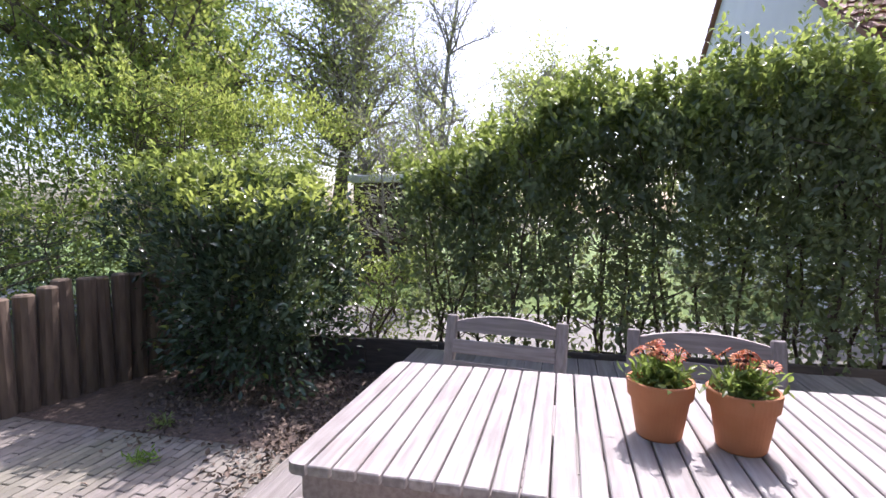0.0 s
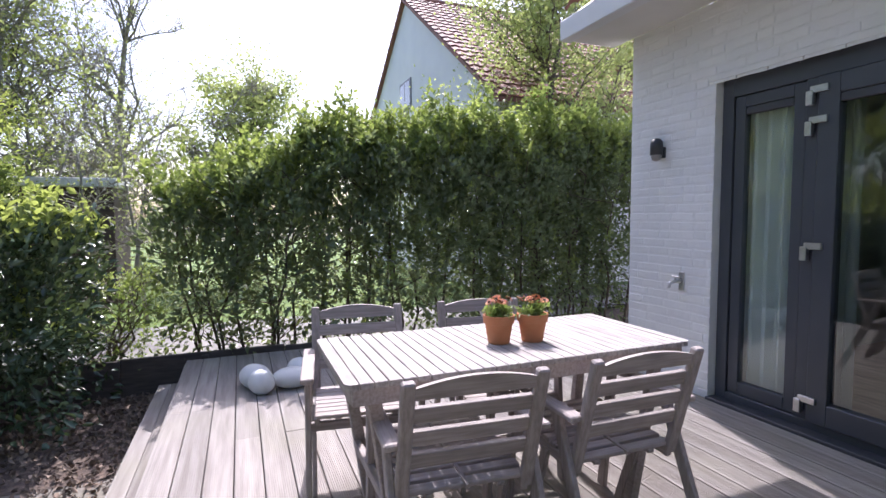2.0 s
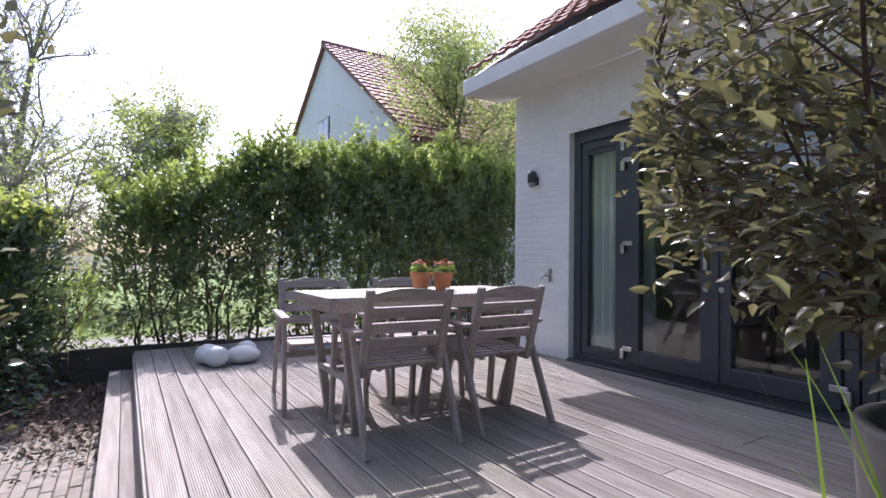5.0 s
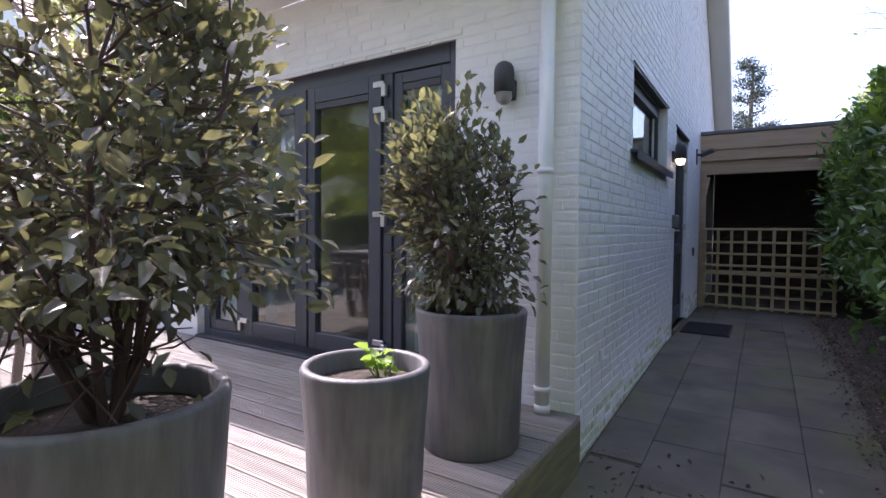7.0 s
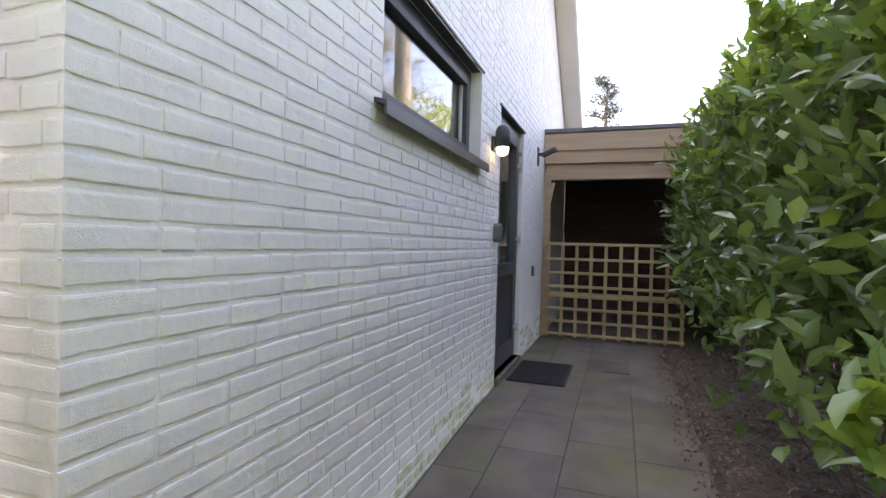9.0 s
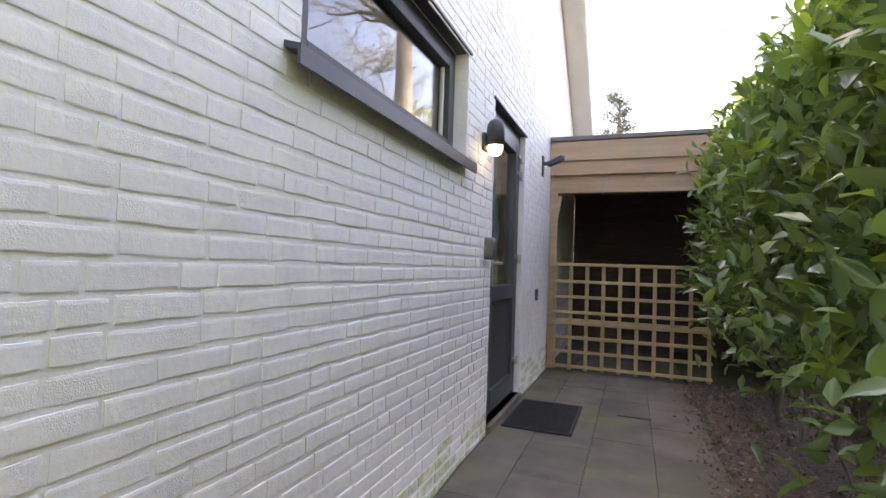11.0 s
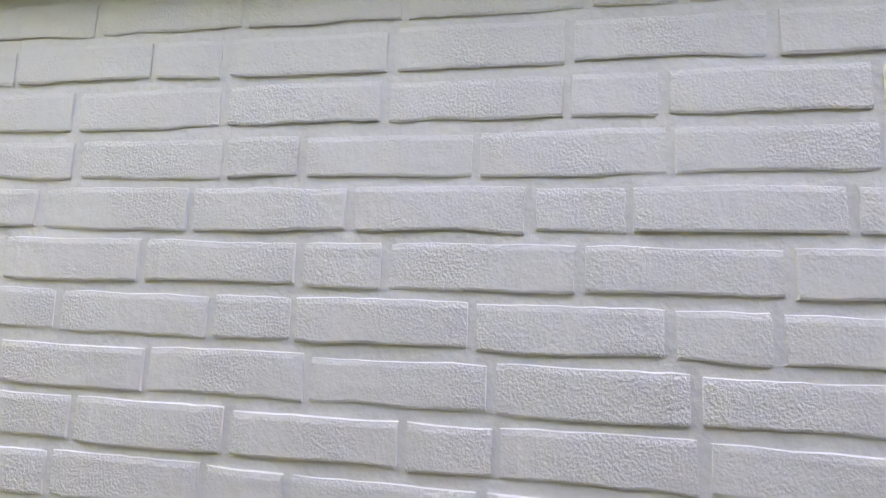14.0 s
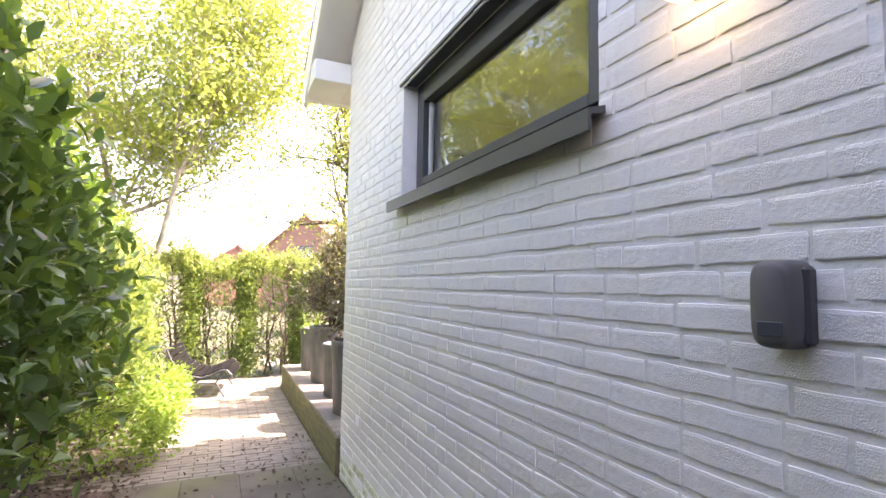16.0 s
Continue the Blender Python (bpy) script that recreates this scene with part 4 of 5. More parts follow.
part("long_rail", box(-.02, .02, -hy + .16, hy - .16, .30, .34, .003), TEAK, table)

CW, CH = .505, .855


def garden_chair():
    """A folding teak armchair; it faces +x, the top of its back stands over x = 0."""
    c = empty("garden_chair", (0, 0, 0), "weathered grey teak folding armchair with a slatted seat", "chair", "chairs round the table")
    hw = CW / 2
    for s in (-1, 1):
        y = s * (hw - .024)
        part("back_post", beam((0, y, CH - .015), (.13, y, .38), .045, .033, .006), TEAKZ, c)
        part("front_leg", beam((.58, s * (hw + .012), 0), (.52, s * (hw + .012), .60), .026, .05, .004), TEAKZ, c)
        part("rear_leg", beam((-.06, s * (hw + .012), 0), (.20, s * (hw + .012), .60), .026, .05, .004), TEAKZ, c)
        part("armrest", box(.06, .60, s * (hw + .012) - .03, s * (hw + .012) + .03, .60, .624, .005), TEAK, c)
        part("seat_rail", beam((.12, s * (hw - .03), .385), (.57, s * (hw - .03), .42), .025, .045, .003), TEAK, c)
        part("cross_leg", beam((.44, s * (hw - .01), 0), (.30, s * (hw - .01), .40), .022, .045, .004), TEAKZ, c)
    part("seat_board", beam((.10, 0, .425), (.585, 0, .455), .012, .012, 0), TEAK, c, "centre batten")
    for k in range(8):
        x = .12 + k * .061
        z = .41 + (x - .12) * .06
        part("seat_slat", box(x, x + .047, -hw + .02, hw - .02, z, z + .017, .003), TEAKY, c)
    for yy_ in (-.13, .13):
        part("batten", beam((.12, yy_, .400), (.57, yy_, .428), .03, .016, .002), TEAK, c)
    # back boards: three plain ones and an arched top rail
    for zc, hh in ((.548, .055), (.633, .055), (.718, .055)):
        f = (CH - .015 - zc) / (CH - .395)
        x = .13 * f
        part("back_slat", beam((x + .004, 0, zc + hh / 2), (x + .13 * hh / .45 + .004, 0, zc - hh / 2), CW - .085, .022, .003), TEAKY, c)
    b = bmesh.new()
    n = 12
    for sx in (0, 1):
        for k in range(n + 1):
            y = (-.5 + k / n) * (CW - .095)
            arch = .028 * (1 - (2 * k / n - 1) ** 2)
            for z in (.776, CH - .038 + arch):
                x = .13 * (CH - .015 - z) / (CH - .395) + (-.008 if sx else .012)
                b.verts.new((x, y, z))
    b.verts.ensure_lookup_table()
    V = lambda s, k, t: b.verts[s * 2 * (n + 1) + 2 * k + t]
    for k in range(n):
        b.faces.new((V(0, k, 0), V(0, k + 1, 0), V(0, k + 1, 1), V(0, k, 1)))
        b.faces.new((V(1, k, 1), V(1, k + 1, 1), V(1, k + 1, 0), V(1, k, 0)))
        b.faces.new((V(0, k, 1), V(0, k + 1, 1), V(1, k + 1, 1), V(1, k, 1)))
        b.faces.new((V(0, k + 1, 0), V(0, k, 0), V(1, k, 0), V(1, k + 1, 0)))
    bmesh.ops.recalc_face_normals(b, faces=b.faces)
    part("top_rail", b, TEAKY, c, "arched top rail")
    part("front_stretcher", box(.515, .54, -hw, hw, .36, .40, .003), TEAKY, c)
    return c


ch = garden_chair()
ch.matrix_world = pose(-2.49, -2.456, DZ, 0, 0, 175.5)
copy_thing(ch, pose(-2.468, -1.777, DZ, 0, 0, 179))
copy_thing(ch, pose(-3.885, -2.54, DZ, 0, 0, -8.3))["label"] = "weathered grey teak folding armchair drawn back near the white stones"
copy_thing(ch, pose(-3.785, -1.83, DZ, 0, 0, -8.3))


# ---- pots ----
def flower_pot(at, seed, label):
    r = empty("flower_pot", at, label, "flower pot", "potted daisies on the table")
    prof = [(0, 0), (.044, 0), (.047, .004), (.061, .088), (.067, .09), (.070, .121), (.069, .124), (.063, .124), (.06, .112), (.058, .1), (0, .1)]
    part("pot", lathe(prof, 40), TERRA, r, smooth=False)
    part("soil", lathe([(.0, .108), (.0605, .104)], 20), SOIL, r)
    rng = np.random.default_rng(seed)
    P = rng.normal(size=(420, 3)) * (.023, .023, .013) + (0, 0, .13)
    P[:, 2] = np.maximum(P[:, 2], .11)
    leaves("foliage", P, rng, .028, .010, MIDLEAF, r, out=(P - (0, 0, .12)) * 6, kind="stuff")
    stems_ = []
    for k in range(9):
        a, d = rng.uniform(0, 6.28), rng.uniform(.01, .065)
        p = np.array((d * math.cos(a), d * math.sin(a), rng.uniform(.18, .215) - d * .35))
        stems_.append([((p[0] * .4, p[1] * .4, .12), .0015), (tuple(p), .0012)])
        vs, fs = [], []
        for j in range(14):
            t_ = 6.283 * j / 14
            b0 = len(vs)
            for rr, off, dz in ((.005, 0, 0), (.017, .16, .002), (.022, 0, -.002), (.017, -.16, .002)):
                vs.append((rr * math.cos(t_ + off), rr * math.sin(t_ + off), dz))
            fs.append((b0, b0 + 1, b0 + 2, b0 + 3))
        fl = part("flower", (vs, [], fs), PETAL, r, "orange-red daisy")
        fl.matrix_basis = pose(*p, rng.uniform(-45, 45), rng.uniform(-45, 45), 0)
        part("flower_centre", lathe([(.0065, 0), (.005, .004), (0, .005)], 10), DISC, fl)
    part("flower_stem", tubes(stems_, 4), MIDLEAF, r, kind="stuff")
    return r


flower_pot((-3.01, -2.105, TZ), 3, "terracotta pot of orange-red daisies on the slatted table")
flower_pot((-2.985, -1.95, TZ), 4, "second terracotta pot of orange daisies close beside the first")


def planter(name, x, y, R, h, base_h, label, sx=1.0, z=DZ, clay=CLAY, thick=.028):
    r = empty(name, (x, y, z), label, "planter", "planters along the deck edge")
    prof = [(0, 0), (R * .86, 0), (R * .89, .01), (R * .895, base_h), (R * .905, base_h + .008), (R * .93, h * .5), (R, h - .05), (R + .004, h - .012), (R - .004, h), (R - thick + .006, h), (R - thick, h - .01), (R - thick - .005, h - .12)]
    part("pot", lathe(prof, 56, sx), clay, r, smooth=True)
    part("soil", lathe([(0, h - .06), (R - thick - .002, h - .075)], 40, sx), SOIL, r)
    return r


def pot_shrub(parent_at, h, w, seed, n, label, length, width, leaf, tip, low, squash, lean):
    root = empty("potted_shrub", parent_at, label, "shrub", "shrubs in the planters")
    rng = np.random.default_rng(seed)
    lines, pts = [], []
    for s in range(9):
        a = rng.uniform(0, 6.28)
        d = np.array((math.cos(a) * .35, math.sin(a) * .35, 1.0)) * 1.0
        p = np.array((math.cos(a), math.sin(a), 0)) * .03
        ln = [(tuple(p), .012)]
        for k in range(7):
            d = d + rng.normal(size=3) * .16
            d[2] = abs(d[2]) + .1
            p = p + d / np.linalg.norm(d) * h / 7.5
            hw_ = w * .5
            rr = math.hypot(p[0], p[1])
            if rr > hw_:
                p[:2] *= hw_ / rr
            ln.append((tuple(p), .011 * (1 - k / 8)))
            for _ in range(5):
                e = rng.normal(size=3) * (w * .28, w * .28, h * .10) + (0, 0, h * .05)
                q = p + e
                rr = math.hypot(q[0], q[1])
                lim = hw_ * (1.0 if q[2] > h * low else .45) * (1.1 - .45 * max(q[2] / h - .6, 0) * 2)
                if rr > lim:
                    q[:2] *= lim / rr
                q[2] = max(q[2], .03)
                lines.append([(tuple(p), .004), (tuple((p + q) / 2 + rng.normal(size=3) * .015), .003), (tuple(q), .0015)])
                pts += [q, (p + q) / 2]
        lines.append(ln)
    lines = [[((q_[0] + lean[0] * q_[2] / h, q_[1] * squash + lean[1] * q_[2] / h, q_[2]), r_) for q_, r_ in ln] for ln in lines]
    part("stem", tubes(lines, 5), TWIGP, root)
    T = np.array(pts)
    T[:, 0] += lean[0] * T[:, 2] / h
    T[:, 1] = T[:, 1] * squash + lean[1] * T[:, 2] / h
    P = T[rng.integers(0, len(T), n)] + rng.normal(size=(n, 3)) * .042
    P = P[(P[:, 2] > h * low * .9) | (rng.random(len(P)) < .08)]
    P[:, 2] = np.maximum(P[:, 2], .03)
    # sunlight put into the colour: most top leaves paler, a few others by chance
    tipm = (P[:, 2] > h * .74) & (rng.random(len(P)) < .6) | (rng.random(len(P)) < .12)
    out = P - (0, 0, h * .4)
    out /= np.linalg.norm(out, axis=1)[:, None]
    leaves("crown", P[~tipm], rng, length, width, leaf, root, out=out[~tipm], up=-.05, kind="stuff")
    leaves("new_growth", P[tipm], rng, length, width, tip, root, out=out[tipm], up=.3, label="paler olive leaves, mostly at the top, with sunlight in their colour", kind="stuff")
    return root


planter("planter", -.341, -3.125, .205, .575, .07, "low wide grey clay planter with grass and herbs on the deck")
planter("planter", -.377, -2.244, .266, .665, .08, "large dark grey clay planter with a tall shrub on the deck")
planter("planter", -.341, -1.392, .232, .552, .07, "medium grey clay planter with a bright green herb")
planter("planter", -.315, -.651, .267, .664, .09, "tall grey clay planter with a pale ring, near the downpipe")
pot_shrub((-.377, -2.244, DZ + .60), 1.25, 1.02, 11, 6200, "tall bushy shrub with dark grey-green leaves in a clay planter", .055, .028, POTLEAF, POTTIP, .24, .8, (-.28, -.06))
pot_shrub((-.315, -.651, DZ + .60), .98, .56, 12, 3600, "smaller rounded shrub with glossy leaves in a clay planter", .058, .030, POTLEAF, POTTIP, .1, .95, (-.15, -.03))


def herb(at, seed, label, n=10, size=.07, spread=.06, tall=.10):
    r = empty("herb", at, label, "herb")
    rng = np.random.default_rng(seed)
    P = rng.normal(size=(n, 3)) * (spread, spread, .0) + (0, 0, 0)
    P[:, 2] = rng.uniform(.02, tall, n)
    leaves("leaf", P, rng, size, size * .75, LIME, r, up=.7, kind="stuff")
    part("stem", tubes([[((p[0] * .4, p[1] * .4, 0), .003), (tuple(p), .002)] for p in P[:14]], 4), LIME, r, kind="stuff")
    return r


herb((-.31, -1.33, DZ + .48), 5, "bright green herb in the medium planter", 18, .062, .04, .11)
herb((-.20, -3.06, DZ + .505), 6, "bright green herbs in the low planter", 14, .058, .055, .12)
herb((-.43, -3.20, DZ + .505), 8, "young lime-green herb at the rim of the planter", 12, .055, .05, .12)
gr = empty("tall_grass", (-.29, -3.08, DZ + .50), "tall bright grass blades growing from the low planter", "grass")
rng = np.random.default_rng(9)
vs, fs = [], []
for k in range(20):
    a, L_ = rng.uniform(0, 6.28), rng.uniform(.2, .52)
    bx_, by_ = rng.normal(0, .05), rng.normal(0, .05)
    lean = rng.uniform(.04, .22)
    b0 = len(vs)
    for j in range(7):
        f = j / 6
        w_ = .0045 * (1 - f) + .0006
        px = bx_ + math.cos(a) * lean * f * f
        py = by_ + math.sin(a) * lean * f * f
        vs += [(px - math.sin(a) * w_, py + math.cos(a) * w_, L_ * f), (px + math.sin(a) * w_, py - math.cos(a) * w_, L_ * f)]
    for j in range(6):
        fs.append((b0 + 2 * j, b0 + 2 * j + 1, b0 + 2 * j + 3, b0 + 2 * j + 2))
part("blade", (vs, [], fs), LIME, gr, kind="stuff")

# ---- white stones on the deck ----
for i, (x, y, rx_, ry_, rz_, a) in enumerate(((-5.27, -3.07, .17, .14, .115, 20), (-5.08, -3.03, .13, .10, .12, 50), (-5.14, -2.80, .19, .14, .105, 80), (-5.36, -2.72, .15, .12, .11, 10))):
    b = bmesh.new()
    bmesh.ops.create_icosphere(b, subdivisions=4, radius=1)
    for v in b.verts:
        k = 1 + .05 * noise.noise(v.co * 1.3 + Vector((i * 5, 0, 0))) + .05 * v.co.x
        v.co = Vector((v.co.x * rx_ * k, v.co.y * ry_ * k, v.co.z * rz_ * k + rz_ * .95)) * .8
    s = part("stone", b, STONE, None, ("large smooth white boulder", "small smooth white boulder in front of the others", "flat broad smooth white boulder", "smooth white boulder behind the broad one")[i] + " on the deck", True, "", "stone", "white stones")
    s.matrix_world = pose(x, y, DZ, 0, 0, a)

# ---- bench on the patio ----
bn = empty("garden_bench", (1.06, -3.72, -.15), "curved slatted lounger bench with dark cast iron sides", "bench", rz=172)
prof = [(-.46, .72), (-.40, .58), (-.30, .44), (-.14, .34), (.05, .30), (.2, .34), (.33, .40), (.43, .40), (.49, .34), (.5, .27)]
prof = [(a * .82, c * .9) for a, c in prof]
for k in range(len(prof) - 1):
    (a0, c0), (a1, c1) = prof[k], prof[k + 1]
    for q in (0.06, 0.55):
        p0 = (a0 + (a1 - a0) * q, c0 + (c1 - c0) * q)
        p1 = (a0 + (a1 - a0) * (q + .4), c0 + (c1 - c0) * (q + .4))
        part("slat", beam((p0[0], 0, p0[1]), (p1[0], 0, p1[1]), .84, .02, .003), BENCHW, bn)
for s in (-.43, .43):
    part("side_frame", tubes([[((a, s, c - .02), .016) for a, c in prof]], 6), ANTH2, bn)
    part("leg", tubes([[((.3, s, .33), .016), ((.22, s, .18), .014), ((.33, s, .0), .016)], [((-.16, s, .33), .016), ((-.04, s, .18), .014), ((-.2, s, .0), .016)], [((.22, s, .18), .012), ((-.04, s, .18), .012)]], 6), ANTH2, bn)

# ---- hedges and shrubs ----
for i, (x, y, z, n_) in enumerate(((1.82, 1.15, .62, 9), (1.74, 1.45, .42, 8), (1.9, .85, .95, 9), (1.78, 1.9, .72, 7), (1.85, 2.5, .5, 7), (1.8, 3.3, .75, 7), (1.8, .45, .5, 9))):
    r_ = empty("laurel_sprig", (x, y, ground_z(y)), "young laurel sprig with large pale green leaves beside the slabs", "plant", "young laurel sprigs")
    g_ = np.random.default_rng(300 + i)
    Q = np.stack([np.linspace(.12, -.05, n_), g_.normal(0, .03, n_), np.linspace(z - .28, z, n_)], 1)
    part("stem", tubes([[((.3, 0, 0), .007), ((.16, 0, z * .5), .006), (tuple(Q[0]), .005), (tuple(Q[-1]), .003)]], 5), TWIG, r_)
    O = np.stack([np.cos(np.arange(n_) * 2.4), np.sin(np.arange(n_) * 2.4), g_.uniform(-.1, .4, n_)], 1) * 2.2
    leaves("leaf", Q, g_, .15, .06, LAURELN, r_, out=O, fold=.12, up=.1, kind="stuff")
for i in range(8):
    y = -3.45 + i * .72
    hh = (2.0, 2.25, 2.62, 2.58, 2.8, 2.66, 2.85, 2.7)[i]
    shrub("hedge_shrub", -6.95, y, (.85, 1.05, .9, 1.15, .95, 1.1, .9, 1.0)[i], .95, hh, 100 + i, (6000, 6800, 7600, 8400, 9600, 9600, 9600, 9600)[i], .080, .040, HEDGEL, HEDGEN, "dense dark evergreen hedge shrub with fresh tips behind the deck", "hedge", "hedge behind the deck", low=(.85 if i < 4 else .5), bare=.16, lump=.15, clump=.075, fold=.14)
shrub("laurel_shrub", -5.9, -4.95, 1.2, 1.3, 1.65, 120, 9500, .085, .042, DARKLAUREL, SPRING, "rounded glossy laurel shrub above dead leaves", "shrub", "garden shrubs", low=.35, tipf=.015, tipz=.88)
shrub("laurel_shrub", -6.6, -5.9, 1.6, 1.6, 2.0, 121, 10000, .08, .036, DARKLAUREL, HEDGEN, "dark leafy shrub behind the palisade", "shrub", "garden shrubs", low=.3)
shrub("laurel_shrub", -7.3, -4.25, 1.2, .8, 1.0, 122, 1500, .06, .024, MIDLEAF, HEDGEN, "thin shrub beside the gap in the hedge", "shrub", "garden shrubs", low=.3)
shrub("spring_shrub", -9.6, -7.6, 3.2, 3.4, 3.4, 123, 13000, .08, .036, SPRING, SPRING, "broad spring-green shrub behind the beds", "shrub", "spring shrubs", low=.3, tips=0)
shrub("spring_shrub", -10.0, -10.0, 3.8, 4.2, 4.2, 124, 12000, .09, .04, MIDLEAF, SPRING, "broad green shrub at the end of the garden", "shrub", "spring shrubs", low=.3, tips=0)

for i in range(9):
    y = -.45 + i * .78
    shrub("cherry_laurel", 2.40 + .04 * math.sin(i * 2.1), y, 1.35, 1.0, (2.1, 2.25, 2.3, 2.35, 2.4, 2.5, 2.55, 2.6, 2.6)[i], 140 + i, 3300, .125, .056, LAUREL, LAURELN,
          "broad-leaved cherry laurel along the alley", "hedge", "laurels along the alley", low=.30, off=.19, stems=8, tips=.14, clump=.12, bare=.015, lump=.17, tipz=.9, tipf=.12, fold=.14, aim=.35)
for i in range(6):
    shrub("patio_hedge_shrub", -.75 + i * .82, -4.95, .95, .8, 1.78 + (.1 if i % 2 else 0), 160 + i, 10500, .055, .028, MIDLEAF, HEDGEN, "leafy hedge shrub at the edge of the patio", "hedge", "hedge by the patio", low=.08, bare=1.0, tipf=.02)
shrub("patio_hedge_shrub", -1.6, -4.6, 1.2, 1.0, 2.5, 170, 6000, .06, .03, POTLEAF, HEDGEN, "taller mixed hedge shrub behind the planters", "hedge", "hedge by the patio", low=.3)
for i, (x, y, h) in enumerate(((2.15, -1.6, 1.75), (2.3, -2.7, 1.9), (2.6, -3.9, 2.3), (2.9, -5.0, 2.6))):
    shrub("patio_shrub", x, y, 1.3, 1.2, h, 180 + i, 5500, .06, .03, MIDLEAF, SPRING, "loose yellow-green shrub beside the patio", "shrub", "shrubs beside the patio", low=.2, tips=.1)
shrub("ground_cover", 1.80, -1.3, 1.0, 1.5, .42, 190, 4200, .05, .03, LIME, LIME, "low lime-green ground cover spilling over the paving", "plant", "ground cover", low=.1, tips=0, stems=2)
shrub("ground_cover", 1.68, -2.4, .9, 1.2, .5, 191, 2800, .05, .03, LIME, LIME, "low lime-green ground cover spilling over the paving", "plant", "ground cover", low=.1, tips=0, stems=2)

# ---- trees ----
shrub("dark_shrub", -7.4, -8.6, 2.6, 3.2, 3.3, 125, 9500, .085, .036, MIDLEAF, SPRING, "tall green shrub behind the palisade", "shrub", "garden shrubs", low=.2, tips=.15)
shrub("dark_shrub", -9.0, -11.5, 3.4, 4.0, 4.4, 126, 9000, .10, .042, MIDLEAF, SPRING, "tall green shrub at the far end of the beds", "shrub", "garden shrubs", low=.2, tips=0)
shrub("dark_shrub", -5.6, -8.3, 2.2, 1.6, 1.6, 127, 5000, .07, .03, DARKLAUREL, HEDGEN, "low dark shrub growing just behind the palisade", "shrub", "garden shrubs", low=.2, tips=.1)
tree("ash_tree", -9.6, -9.2, 7.5, 2.6, 128, 9000, .10, SPRING, BARK, "green tree rising behind the palisade", trunk=.14, first=.25)
tree("oak_tree", -14.5, -8.4, 9.5, 3.6, 31, 9000, .12, SPRING, BARK, "tall tree with fresh yellow-green spring leaves", trunk=.24, first=.3)
tree("oak_tree", -10.5, -10.5, 10.5, 3.8, 32, 22000, .13, SPRING, BARK, "tall spring-green tree at the end of the garden", trunk=.26, first=.3)
tree("ash_tree", -15.0, -11.5, 10.0, 3.4, 33, 22800, .13, MIDLEAF, BARK, "broad green tree at the garden's far corner", trunk=.24, first=.3)
tree("young_oak", -13.5, -6.6, 7.5, 2.8, 40, 5500, .10, SPRINGP, BARKL, "airy young oak with its first sparse leaves", trunk=.11, first=.2, kids=6, levels=3, gather=.2)
tree("bare_tree", -17.5, -6.3, 9.5, 3.4, 34, 1900, .09, SPRINGP, BARKL, "slender tree still almost bare with fine twigs", trunk=.16, first=.2, rise=1.0, kids=5, levels=3, gather=0.12)
tree("bare_tree", -14.0, -4.4, 5.6, 1.0, 35, 250, .07, SPRINGP, BARKL, "thin sapling with almost bare twigs", trunk=.05, first=.3, kids=4, levels=3, gather=0.12)
for i, (x, y) in enumerate(((-9.9, -5.1), (-10.1, -4.75), (-9.8, -4.5))):
    tree("young_birch", x, y, 3.3 + .3 * i, .8, 90 + i, 500, .06, SPRINGP, BARKL, "slender pale-stemmed young tree with few leaves", trunk=.035, first=.3, kids=4)
shrub("olive_shrub", -17.0, -6.2, 3.0, 3.2, 3.3, 95, 7000, .09, .035, POTTIP, SPRING, "round olive-green shrub behind the shed", "shrub", "", low=.1, tips=0)
tree("round_tree", -15.0, -3.1, 5.4, 2.4, 36, 12350, .11, SPRINGP, BARK, "small round-headed tree with pale leaves", trunk=.11, first=.4)
tree("maple_tree", -10.2, 2.6, 6.3, 3.2, 37, 21000, .09, SPRINGP, BARK, "loose pale green tree between the hedge and the white house", trunk=.12, first=.25)
tree("maple_tree", -12.5, 6.5, 7.5, 2.6, 38, 15200, .12, SPRINGP, BARK, "pale green tree behind the roof", trunk=.14, first=.25)
tree("birch_tree", 2.47, -5.5, 7.4, 2.9, 51, 17100, .085, SPRING, BARKL, "multi-branched pale-barked tree with bright young leaves", trunk=.07, first=.3, z0=-.15)
tree("birch_tree", 2.15, -4.6, 6.2, 3.0, 52, 22000, .085, SPRING, BARKL, "pale-barked tree with bright young leaves beside the patio", trunk=.06, first=.45, lean=(-.13, -.02))
tree("birch_tree", -1.7, -6.9, 7.8, 3.0, 53, 12350, .09, SPRING, BARK, "tree with thin spring foliage beyond the patio hedge", trunk=.11, first=.3)
tree("birch_tree", 4.9, -2.6, 6.8, 3.0, 54, 24000, .085, SPRING, BARKL, "spring-green tree behind the laurels", trunk=.08, first=.5)
tree("birch_tree", 5.0, 2.2, 6.5, 2.4, 55, 17100, .09, SPRING, BARKL, "spring-green tree behind the laurels", trunk=.09, first=.3)
tree("birch_tree", 6.5, -7.0, 8.0, 3.0, 56, 19000, .11, SPRING, BARK, "tall spring-green tree across the garden", trunk=.12, first=.25)
tree("plane_tree", 3.15, 9.6, 12.5, 3.4, 57, 350, .09, SPRINGP, BARKL, "stout tree with bare limbs behind the carport", trunk=.31, first=.5, rise=.8, levels=3, gather=0.12)
tree("bare_tree", 4.6, 13.5, 8.0, 2.6, 58, 1500, .08, SPRINGP, BARKL, "bare tree with fine twigs far behind the carport", trunk=.10, first=.2, levels=3, gather=0.12)
tree("bare_tree", 5.2, 5.2, 8.5, 3.0, 60, 500, .08, SPRINGP, BARKL, "bare spreading tree behind the laurels", trunk=.15, first=.35, levels=3, gather=0.12)
